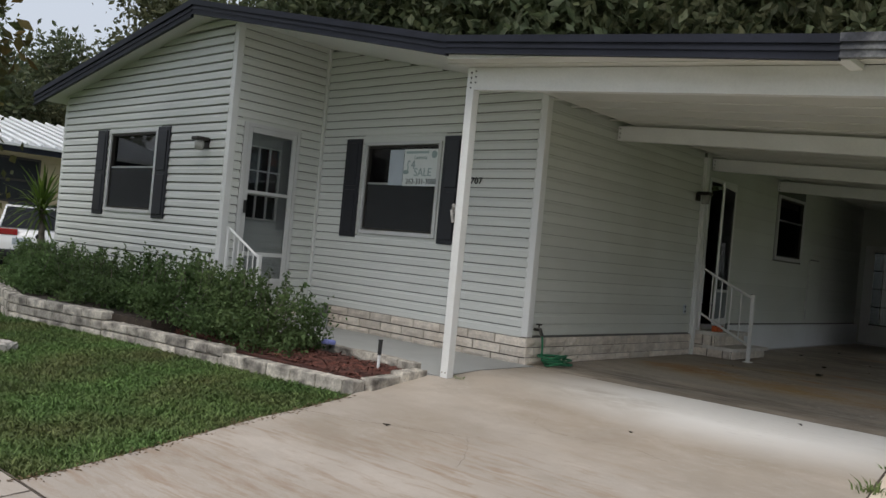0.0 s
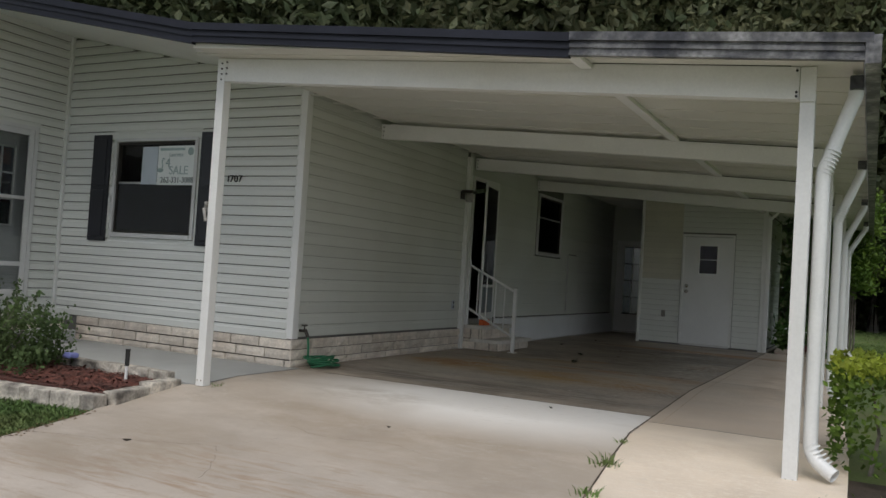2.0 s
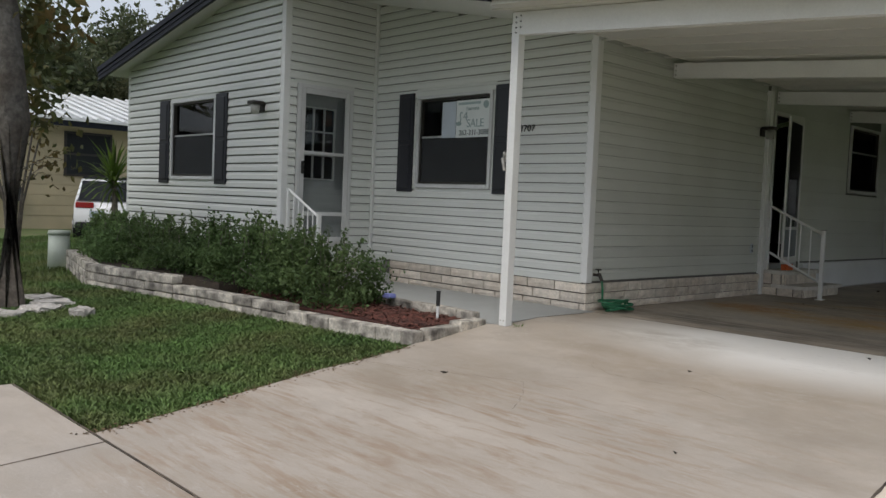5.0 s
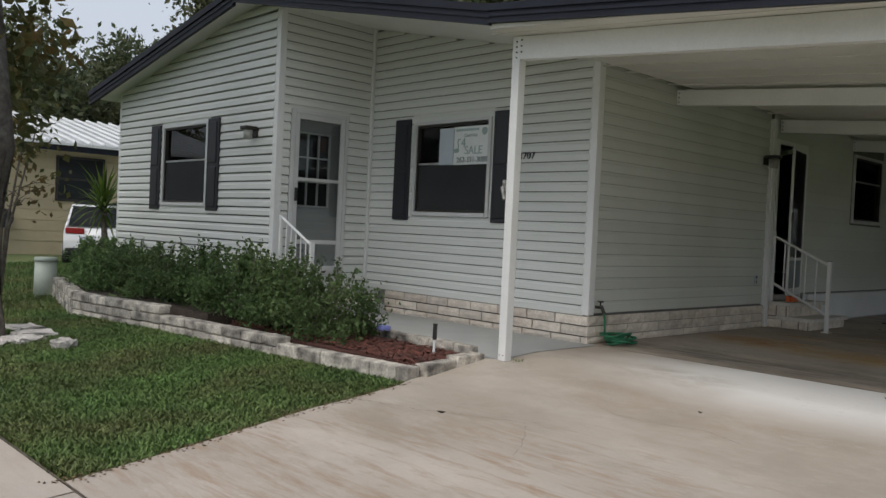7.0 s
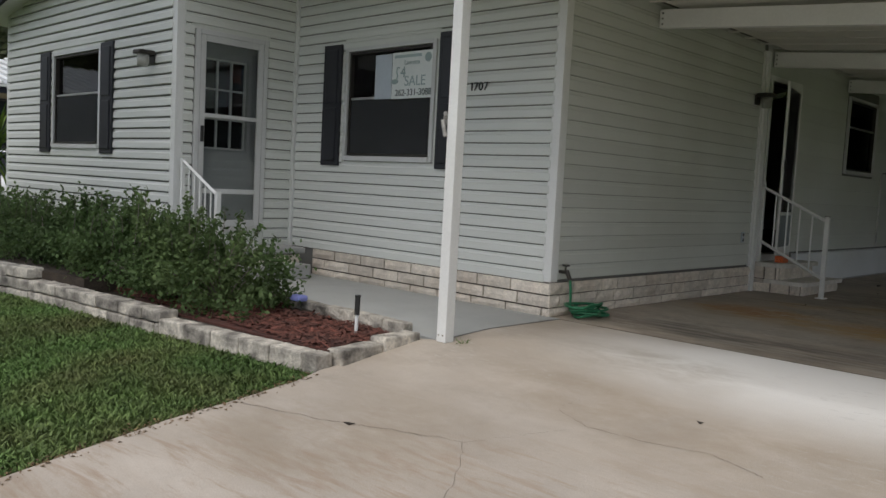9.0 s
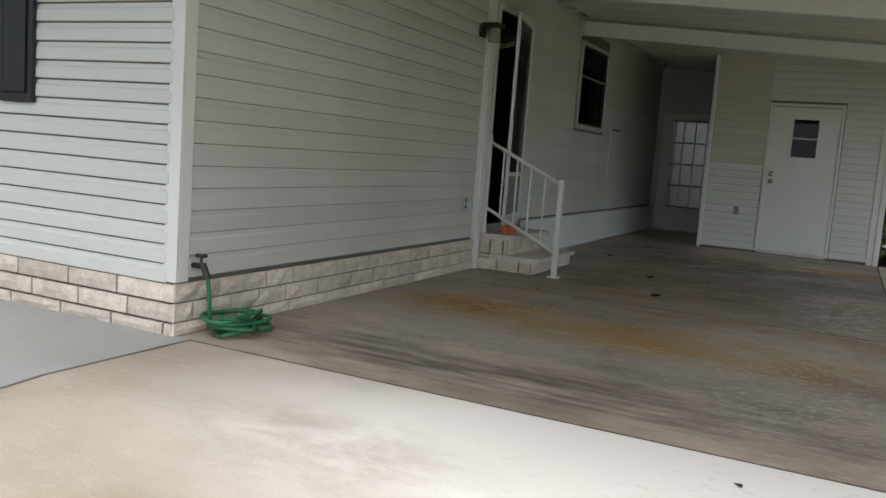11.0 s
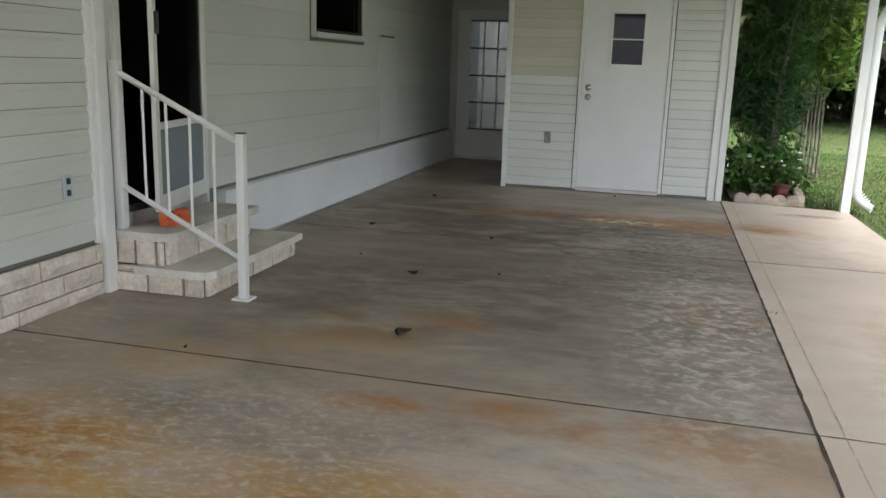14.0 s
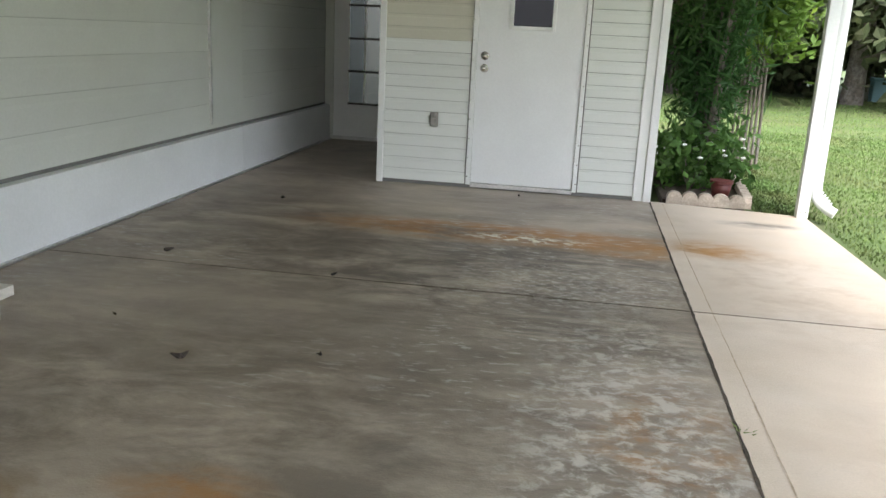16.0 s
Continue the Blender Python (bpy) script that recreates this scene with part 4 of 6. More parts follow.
tube("bird_shape", [(-1.965, SY - 0.002, 2.00), (-1.93, SY - 0.002, 2.05), (-1.96, SY - 0.002, 2.09), (-1.935, SY - 0.002, 2.15), (-1.91, SY - 0.002, 2.12)], 0.006, M["ink_pale"], sign, res=1)
bm = bmesh.new()
bmesh.ops.create_circle(bm, cap_ends=True, segments=18, radius=0.045, matrix=Matrix.Translation((-1.53, SY - 0.0015, 2.21)) @ pose(0, 0, 0, 90))
part("round_mark", bm, M["ink_pale"], sign)
bm = bmesh.new()
bmesh.ops.create_circle(bm, cap_ends=True, segments=18, radius=0.05, matrix=Matrix.Translation((-1.975, SY - 0.0015, 2.0)) @ pose(0, 0, 0, 90) @ Matrix.Diagonal((1, 0.5, 1, 1)))
part("bird_body", bm, M["ink_pale"], sign)
card = thing("window_card", "pale blue card leaning behind the window glass", "card")
boxpart("sheet", M["paper_old"], card, -2.27, -2.03, -0.013, -0.010, 1.84, 2.27)

# house number
num = thing("house_number", "black house number 1707 on the siding", "house number")
for k, ch in enumerate("1707"):
    lettering("digit", ch, 0.105, Matrix.Translation((-0.985 + k * 0.058 - (0.012 if k else 0), -0.0225, 1.872)) @ pose(0, 0, 0, 90), M["black"], num, depth=0.006)

# ---- front door ----


def entry_door(name, label):
    d = setting(new(name), label, "door")
    y0, y1, z0, z1, x = -1.185, -0.44, 0.48, 2.405, XP
    for a, b, c, e in ((y0 - 0.05, y0, 0.42, z1 + 0.05), (y1, y1 + 0.05, 0.42, z1 + 0.05), (y0, y1, z1, z1 + 0.05)):
        boxpart("door_frame", M["frame"], d, x - 0.09, x + 0.03, a, b, c, e, 0.006)
    boxpart("threshold", M["metal"], d, x - 0.1, x + 0.05, y0, y1, 0.43, 0.48, 0.004)
    # inner door with nine lights
    bm = bmesh.new()
    ly = [y0 + 0.08 + k * 0.163 for k in range(4)]
    lz = [1.285 + k * 0.30 for k in range(4)]
    box(bm, x - 0.085, x - 0.05, y0, y1, z0, lz[0])
    box(bm, x - 0.085, x - 0.05, y0, y1, lz[3], z1)
    box(bm, x - 0.085, x - 0.05, y0, ly[0], lz[0], lz[3])
    box(bm, x - 0.085, x - 0.05, ly[3], y1, lz[0], lz[3])
    inner = part("inner_door", bm, M["door_grey"], d, "pale grey door with nine small panes")
    for k in range(4):
        boxpart("glazing_bar", M["trim"], inner, x - 0.08, x - 0.045, ly[0], ly[3], lz[k] - 0.009, lz[k] + 0.009)
        boxpart("glazing_bar", M["trim"], inner, x - 0.079, x - 0.046, ly[k] - 0.009, ly[k] + 0.009, lz[0], lz[3])
    for i in range(3):
        for j in range(3):
            p = boxpart("pane", M["glass"], inner, x - 0.07, x - 0.066, ly[i] + 0.009, ly[i + 1] - 0.009, lz[j] + 0.009, lz[j + 1] - 0.009)
            p.visible_shadow = False
    # storm door
    storm = new("storm_door")
    storm.parent = d
    tagged(storm, "white aluminium storm door with three glazed lights")
    for a, b, c, e in ((y0 + 0.004, y0 + 0.065, z0, z1), (y1 - 0.065, y1 - 0.004, z0, z1), (y0 + 0.065, y1 - 0.065, z1 - 0.065, z1), (y0 + 0.065, y1 - 0.065, z0, z0 + 0.07), (y0 + 0.065, y1 - 0.065, 0.82, 0.87), (y0 + 0.065, y1 - 0.065, 1.59, 1.63)):
        boxpart("rail", M["frame"], storm, x - 0.005, x + 0.025, a, b, c, e, 0.004)
    for c, e in ((z0 + 0.07, 0.82), (0.87, 1.59), (1.63, z1 - 0.065)):
        p = boxpart("pane", M["clear"], storm, x + 0.006, x + 0.010, y0 + 0.065, y1 - 0.065, c, e)
        p.visible_shadow = False
    boxpart("handle", M["black"], storm, x + 0.025, x + 0.055, y0 + 0.02, y0 + 0.045, 1.34, 1.50, 0.006)
    return d


door_1 = entry_door("door_1", "front door with nine panes behind a white storm door")
wreath = thing("door_decoration", "red paper decoration behind the front door glass", "decoration")
boxpart("paper", M["orange"], wreath, XP - 0.12, XP - 0.115, -0.765, -0.63, 1.98, 2.17)
boxpart("backing", M["red"], wreath, XP - 0.128, XP - 0.122, -0.785, -0.61, 1.55, 2.19)


def wall_lamp(name, m, label):
    l = thing(name, label, "wall lamp", "wall lamps")
    bm = bmesh.new()
    box(bm, -0.06, 0.06, -0.02, 0.0, -0.05, 0.06, 0.006)
    part("backplate", bm, M["bronze"], l)
    bm = bmesh.new()
    box(bm, -0.075, 0.075, -0.19, -0.02, 0.03, 0.075, 0.014)
    part("hood", bm, M["bronze"], l)
    bm = bmesh.new()
    rod(bm, (0, -0.115, -0.085), (0, -0.115, 0.03), 0.052, 0.06, 20)
    part("shade", bm, M["lampglass"], l, "frosted glass lamp shade", True)
    l.matrix_world = m
    return l


wall_lamp("wall_lamp", pose(-4.06, YP - 0.014, 2.15), "dark bronze wall lamp with a frosted glass shade")
wall_lamp("wall_lamp", pose(0.024, 3.62, 2.15, 0, 0, 90), "dark bronze wall lamp by the side door")

# front step and rail
step_front = thing("front_step", "concrete slab step faced with pale stones", "step")
boxpart("tread", M["walkway"], step_front, XP + 0.02, -3.02, -1.30, -0.22, 0.24, 0.30, 0.012)
bm = bmesh.new()
box(bm, XP + 0.03, -3.08, -1.27, -0.25, 0.006, 0.238)
part("core", bm, M["mortar"], step_front)
stone_courses(step_front, "x", -3.08, -1.27, -0.25, 0.01, (0.115, 0.113), 0.03, 0.005, (0.33, 0.36))
boxpart("lower_tread", M["walkway"], step_front, -3.04, -2.78, -1.20, -0.32, 0.006, 0.15, 0.012)


def stair_rail(name, label, pts_top, pts_bot, posts, bars, r=0.012, matname="trim"):
    rl = thing(name, label, "handrail")
    for a, b in ((pts_top[0], pts_top[1]), (pts_bot[0], pts_bot[1])):
        bm = bmesh.new()
        rod(bm, a, b, 0.017, sides=4)
        part("rail", bm, M[matname], rl)
    for (x, y, z0, z1, w) in posts:
        boxpart("post", M[matname], rl, x - w / 2, x + w / 2, y - w / 2, y + w / 2, z0, z1, 0.004)
    a0, a1, b0, b1 = Vector(pts_top[0]), Vector(pts_top[1]), Vector(pts_bot[0]), Vector(pts_bot[1])
    for k in range(bars):
        f = (k + 1) / (bars + 1)
        bm = bmesh.new()
        rod(bm, b0.lerp(b1, f), a0.lerp(a1, f), 0.009, sides=4)
        part("baluster", bm, M[matname], rl)
    return rl


stair_rail("handrail", "white metal handrail beside the front step", ((-3.45, -1.40, 1.13), (-2.83, -1.40, 0.83)), ((-3.45, -1.40, 0.50), (-2.83, -1.40, 0.22)),
           [(-3.47, -1.40, 0.0, 1.155, 0.035), (-2.81, -1.40, 0.0, 0.86, 0.045)], 5)

# ---- side door, steps, rail ----
door_2 = setting(new("door_2"), "open side doorway with an ajar white storm door", "door")
for a, b, c, e in ((3.97, 4.03, 0.34, 2.48), (4.84, 4.90, 0.34, 2.48), (4.03, 4.84, 2.42, 2.48)):
    boxpart("door_frame", M["trim"], door_2, -0.1, 0.03, a, b, c, e, 0.005)
boxpart("threshold", M["metal"], door_2, -0.1, 0.05, 4.03, 4.84, 0.337, 0.415, 0.004)
storm2 = new("storm_door")
storm2.parent = door_2
tagged(storm2, "white framed glass storm door standing ajar")
for a, b, c, e in ((-0.80, -0.75, 0, 1.99), (-0.05, -0.004, 0, 1.99), (-0.75, -0.05, 1.93, 1.99), (-0.75, -0.05, 0, 0.09), (-0.75, -0.05, 0.46, 0.50)):
    boxpart("rail", M["trim"], storm2, 0.0, 0.028, a, b, c, e, 0.004)
for c, e in ((0.09, 0.46), (0.50, 1.93)):
    p = boxpart("pane", M["glass"] if c > 0.3 else M["grey_blue"], storm2, 0.012, 0.016, -0.75, -0.05, c, e, 0, "" if c > 0.3 else "grey-blue kick panel")
    p.visible_shadow = c < 0.3
boxpart("handle", M["black"], storm2, 0.028, 0.05, -0.785, -0.765, 0.98, 1.10, 0.004)
storm2.matrix_world = pose(0.03, 4.84, 0.42, 0, 0, 11)
setting(boxpart("door_3", M["room"], None, -0.78, -0.745, 4.1, 4.14, 0.35, 2.38), "dim inner door standing open inside", "door")

steps = thing("side_steps", "two white concrete steps faced with pale stones", "steps")
bm = bmesh.new()
prism(bm, [(0.0, 3.885), (0.29, 3.885), (0.35, 3.91), (0.375, 3.97), (0.375, 4.93), (0.0, 4.93)], 0.288, 0.335)
part("tread", bm, M["tread"], steps, "pale worn concrete tread")
bm = bmesh.new()
box(bm, 0.02, 0.315, 3.915, 4.90, 0.005, 0.287)
box(bm, 0.02, 0.575, 3.885, 5.01, 0.005, 0.108)
part("core", bm, M["mortar"], steps)
bm = bmesh.new()
prism(bm, [(0.17, 3.845), (0.55, 3.845), (0.61, 3.865), (0.635, 3.92), (0.635, 5.04), (0.0, 5.04), (0.0, 4.935), (0.33, 4.935), (0.33, 3.93), (0.17, 3.93)], 0.109, 0.152)
part("tread", bm, M["tread"], steps, "pale worn concrete tread")
stone_courses(steps, "x", 0.575, 3.90, 5.01, 0.006, (0.116,), 0.03, 0.005, (0.30, 0.26), gap=0.016)
stone_courses(steps, "x", 0.315, 3.93, 4.90, 0.154, (0.148,), 0.03, 0.005, (0.28, 0.32), gap=0.016)
stone_courses(steps, "y", 3.885, 0.03, 0.59, 0.006, (0.116,), 0.03, 0.005, (0.22, 0.36), gap=0.016)
stone_courses(steps, "y", 3.915, 0.03, 0.335, 0.154, (0.148,), 0.03, 0.005, (0.20, 0.13), gap=0.016)
stone_courses(steps, "y", 3.90, 0.03, 0.165, 0.110, (0.05,), 0.03, 0.003, (0.14,))
rail2 = stair_rail("handrail", "white metal handrail beside the side steps", ((0.06, 3.95, 1.19), (0.76, 3.95, 0.855)), ((0.06, 3.95, 0.575), (0.76, 3.95, 0.225)),
                   [(0.04, 3.95, 0.335, 1.256, 0.05), (0.783, 3.945, 0.0, 0.90, 0.045)], 4)
boxpart("base_plate", M["trim"], rail2, 0.733, 0.833, 3.895, 3.995, 0.0, 0.012, 0.003)
boxpart("post_cap", M["black"], rail2, 0.76, 0.806, 3.922, 3.968, 0.90, 0.906)
bm = bmesh.new()
for k in range(9):
    a = k * 2.4
    box(bm, 0.20 + 0.03 * math.cos(a), 0.25 + 0.03 * math.cos(a), 4.14 + 0.07 * math.sin(a), 4.22 + 0.07 * math.sin(a), 0.336, 0.358 + 0.008 * k, 0.006)
tagged(part("cloth", bm, M["orange"]), "crumpled orange cloth on the upper step", "cloth")


def outlet(name, m, label, mm):
    o = thing(name, label, "outlet")
    bm = bmesh.new()
    box(bm, -0.035, 0.035, -0.014, 0, -0.06, 0.06, 0.006)
    part("cover", bm, mm, o)
    for z in (-0.03, 0.03):
        boxpart("socket", M["black"] if mm is not M["worn"] else mm, o, -0.014, 0.014, -0.018, -0.013, z - 0.016, z + 0.016, 0.003)
    o.matrix_world = m


outlet("outlet", pose(0.012, 3.55, 0.62, 0, 0, 90), "weathered white outlet on the siding", M["paper_old"])
outlet("outlet", pose(1.735, 8.906, 0.56), "grey outlet box on the shed siding", M["worn"])
panel = thing("access_panel", "pale metal access panel on the wall", "panel")
boxpart("cover", M["panel"], panel, 0.0, 0.016, 8.36, 8.98, 0.50, 1.54, 0.004)
boxpart("top_lip", M["black"], panel, 0.0, 0.03, 8.36, 8.80, 1.545, 1.56, 0.003)
boxpart("side_lip", M["metal"], panel, 0.0, 0.024, 8.335, 8.358, 0.46, 1.56, 0.003)

# hose bib and coiled hose
bib = thing("hose_bib", "dark metal tap on the wall above the hose", "tap")
bm = bmesh.new()
rod(bm, (0.0, 0.11, 0.37), (0.08, 0.11, 0.37), 0.015)
rod(bm, (0.08, 0.11, 0.385), (0.12, 0.11, 0.31), 0.018)
part("spout", bm, M["bronze"], bib)
bm = bmesh.new()
rod(bm, (0.07, 0.11, 0.37), (0.07, 0.11, 0.43), 0.008)
rod(bm, (0.07, 0.11, 0.42), (0.07, 0.11, 0.435), 0.032)
part("wheel", bm, M["bronze"], bib)
hose = thing("garden_hose", "green garden hose coiled on the concrete", "hose")
pts = [(0.12, 0.11, 0.31), (0.13, 0.12, 0.2), (0.12, 0.13, 0.1), (0.12, 0.16, 0.03)]
r0 = random.Random(5)
for k in range(64):
    a = k * 0.52
    rx, ry = 0.10 + 0.04 * math.sin(k * 0.37) + r0.uniform(-0.02, 0.02), 0.15 + 0.06 * math.sin(k * 0.23) + r0.uniform(-0.03, 0.03)
    pts.append((0.20 + 0.04 * math.sin(k * 0.11) + rx * math.cos(a), 0.27 + 0.06 * math.cos(k * 0.16) + ry * math.sin(a), 0.015 + 0.016 * (k // 10) + r0.uniform(0, 0.012)))
pts += [(0.12, 0.48, 0.015), (0.10, 0.53, 0.02)]
tube("coil", pts, 0.011, M["hose"], hose)
bm = bmesh.new()
rod(bm, (0.10, 0.53, 0.02), (0.10, 0.60, 0.025), 0.016)
part("nozzle", bm, M["black"], hose)
chip = thing("siding_scar", "thin dark scar on the siding near the corner", "mark")
boxpart("scar", M["litter"], chip, 0.012, 0.016, 0.066, 0.076, 1.92, 2.09)
lock = thing("post_hook", "worn metal hook screwed to the post", "hook")
bm = bmesh.new()
box(bm, 0.07, 0.13, -1.43, -1.37, 1.44, 1.50, 0.008)
rod(bm, (0.09, -1.45, 1.47), (0.13, -1.46, 1.36), 0.014)
rod(bm, (0.075, -1.41, 1.52), (0.115, -1.44, 1.49), 0.016)
part("body", bm, M["worn"], lock)

# ---- shed ----
SX0, SX1, SYF, SYB = 1.262, 3.478, 8.92, 11.5
HOLE_SH = [(2.065, 2.92, 0.03, 2.02)]
wall_shed = wall_core("wall_shed", "y", SYF, SX0, SX1, 0.0, 2.62, HOLE_SH, 1, "white lap siding on the storage shed")
wall_shed_left = wall_core("wall_shed_left", "x", SX0, SYF + T, SYB, 0.0, 2.72, [], 1, "white side wall of the shed along the passage")
wall_shed_right = wall_core("wall_shed_right", "x", SX1, SYF + T, SYB, 0.0, 2.55, [], -1, "white side wall of the shed")
bm = bmesh.new()
box(bm, 0.0, 1.0, 11.40, 11.52, 2.02, 2.8), box(bm, 0.0, 0.10, 11.40, 11.52, 0, 2.02), box(bm, 1.0, SX1, 11.52, 11.62, 0, 2.8)
setting(part("wall_passage", bm, M["panel"]), "pale wall at the end of the passage", "wall")
siding(wall_shed, "y", SYF, -1, SX0 + 0.04, SX1 - 0.06, 0.03, lambda u: pan(u) + 0.08, [(2.015, 2.965, -0.1, 2.07), (SX0, 2.02, 1.24, 3.0)], h=0.098, lip=0.010, lo=0.003)
siding(wall_shed, "y", SYF, -1, SX0 + 0.04, 2.02, 1.206, lambda u: pan(u) + 0.08, [], h=0.098, lip=0.004, lo=0.001, material=M["patch"])
siding(wall_shed_right, "x", SX1, 1, SYF + 0.06, SYB, 0.03, lambda u: pan(SX1), [], h=0.098, lip=0.013, lo=0.004)
for a, b in ((SX0 - 0.012, SX0 + 0.04), (SX1 - 0.06, SX1 + 0.018)):
    setting(boxpart("trim", M["trim"], None, a, b, SYF - 0.022, SYF + 0.03, 0.0, pan(a) - 0.002, 0.004), "white corner trim of the shed", "trim")
setting(boxpart("trim", M["trim"], None, SX1 + 0.02, SX1 + 0.085, SYF - 0.035, SYF + 0.03, 0.0, pan(SX1) - 0.10, 0.004), "white corner post of the shed", "trim")
bm = bmesh.new()
rod(bm, (SX1 + 0.05, SYF - 0.01, 2.36), (SX1 + 0.20, SYF - 0.10, 2.50), 0.03, sides=4)
setting(part("trim", bm, M["trim"]), "short white brace at the shed corner", "trim")
door_4 = setting(new("door_4"), "white flush shed door with a small window", "door")
for a, b, c, e in ((2.025, 2.065, 0.03, 2.06), (2.92, 2.955, 0.03, 2.06), (2.065, 2.92, 2.02, 2.06)):
    boxpart("door_frame", M["trim"], door_4, a, b, SYF - 0.02, SYF + 0.08, c, e, 0.004)
bm = bmesh.new()
wx0, wx1, wz0, wz1 = 2.345, 2.655, 1.345, 1.85
for a, b, c, e in ((2.067, wx0, 0.05, 2.01), (wx1, 2.917, 0.05, 2.01), (wx0, wx1, 0.05, wz0), (wx0, wx1, wz1, 2.01)):
    box(bm, a, b, SYF - 0.008, SYF + 0.035, c, e)
part("leaf", bm, M["door"], door_4)
boxpart("threshold", M["metal"], door_4, 2.065, 2.92, SYF - 0.02, SYF + 0.08, 0.012, 0.045, 0.003)
for a, b, c, e in ((wx0 - 0.03, wx0, wz0 - 0.03, wz1 + 0.03), (wx1, wx1 + 0.03, wz0 - 0.03, wz1 + 0.03), (wx0, wx1, wz1, wz1 + 0.03), (wx0, wx1, wz0 - 0.03, wz0)):
    boxpart("window_frame", M["trim"], door_4, a, b, SYF - 0.022, SYF - 0.006, c, e, 0.004)
boxpart("glazing_bar", M["trim"], door_4, wx0, wx1, SYF - 0.01, SYF + 0.01, 1.59, 1.602)
p = boxpart("pane", M["tinted"], door_4, wx0, wx1, SYF + 0.012, SYF + 0.016, wz0, wz1)
p.visible_shadow = False
for z in (1.00, 1.10):
    bm = bmesh.new()
    rod(bm, (2.13, SYF - 0.014, z), (2.13, SYF - 0.008, z), 0.034, sides=20)
    rod(bm, (2.13, SYF - 0.05, z), (2.13, SYF - 0.014, z), 0.016 if z < 1.05 else 0.02, 0.02, 16)
    if z < 1.05:
        bmesh.ops.create_uvsphere(bm, u_segments=16, v_segments=10, radius=0.029, matrix=Matrix.Translation((2.13, SYF - 0.062, z)))
    part("door_knob" if z < 1.05 else "deadbolt", bm, M["steel"], door_4, "", True)
for k in range(24):
    for xx in (2.035, 2.945):
        if k % 2 == 0:
            bm = bmesh.new()
            rod(bm, (xx, SYF - 0.024, 0.1 + k * 0.08), (xx, SYF - 0.018, 0.1 + k * 0.08), 0.006, sides=6)
            part("screw", bm, M["steel"], door_4)
# Added backing, not a known wall: keeps the shed door pane dark.
bm = bmesh.new()
box(bm, SX0 + 0.12, SX1 - 0.12, SYF + 0.5, SYF + 0.55, 0.05, 2.4)
setting(part("wall_shed_inner", bm, M["dark"]), "dark backing added behind the shed door window", "wall")

# passage door: white with a barred glass light
door_5 = setting(new("door_5"), "white passage door with a tall many-paned light", "door")
px0, px1 = 0.10, 1.0
gz0, gz1, gx0, gx1 = 0.42, 1.88, 0.27, 0.85
bm = bmesh.new()
for a, b, c, e in ((px0, gx0, 0.04, 2.02), (gx1, px1, 0.04, 2.02), (gx0, gx1, 0.04, gz0), (gx0, gx1, gz1, 2.02)):
    box(bm, a, b, 11.42, 11.46, c, e)
part("leaf", bm, M["door"], door_5)
boxpart("threshold", M["metal"], door_5, px0, px1, 11.40, 11.5, 0.0, 0.04, 0.003)
for k in range(4):
    xx = gx0 + (gx1 - gx0) * k / 3
    boxpart("glazing_bar", M["trim"], door_5, xx - 0.01, xx + 0.01, 11.412, 11.43, gz0, gz1)
for k in range(5):
    zz = gz0 + (gz1 - gz0) * k / 4
    boxpart("glazing_bar", M["bronze"], door_5, gx0, gx1, 11.408, 11.426, zz - 0.012, zz + 0.012)
for i in range(3):
    for j in range(4):
        w, h = (gx1 - gx0) / 3, (gz1 - gz0) / 4
        boxpart("pane", M["glass"], door_5, gx0 + i * w + 0.01, gx0 + (i + 1) * w - 0.01, 11.432, 11.436, gz0 + j * h + 0.012, gz0 + (j + 1) * h - 0.012).visible_shadow = False

# ---- leaves ----
gen = np.random.default_rng(11)


def leaf_mesh(name, centres, size, material, stretch=1.9, up=0.3, jitter=0.35, aim=None):
    """Many pointed leaves, each a folded diamond of two triangles, at the given places."""
    c = np.asarray(centres, float)
    n = len(c)
    d = gen.normal(size=(n, 3))
    if aim is not None:
        d = d * 0.55 + aim
    d[:, 2] += up * gen.normal(size=n)
    d /= np.linalg.norm(d, axis=1)[:, None] + 1e-9
    w = np.cross(d, gen.normal(size=(n, 3)))
    w /= np.linalg.norm(w, axis=1)[:, None] + 1e-9
    sz = size * (1 + jitter * gen.uniform(-1, 1, n))[:, None]
    fold = np.cross(d, w) * sz * 0.12
    a, b = c - d * sz * 0.5 * stretch, c + d * sz * 0.5 * stretch
    l, r = c + w * sz * 0.5 + fold, c - w * sz * 0.5 + fold
    v = np.stack((a, l, b, r), 1).reshape(-1, 3)
    i = np.arange(n)[:, None] * 4
    f = np.concatenate((i + (0, 1, 2), i + (0, 2, 3)), 1).reshape(-1, 3)
    me = bpy.data.meshes.new(name)
    me.from_pydata(v.tolist(), [], f.tolist())
    me.materials.append(material)
    return me


def clumps(n_clump, per, lo, hi, spread, keep=None):
    """Points gathered in clumps within a box-shaped region."""
    c = gen.uniform(lo, hi, (n_clump, 3))
    if keep is not None:
        c = c[keep(c)]
    p = c[:, None, :] + gen.normal(size=(len(c), per, 3)) * spread
    return p.reshape(-1, 3)


def under(name, me, parent, label=""):
    ob = new(name, me)
    ob.parent = parent
    if label:
        tagged(ob, label)
    return ob


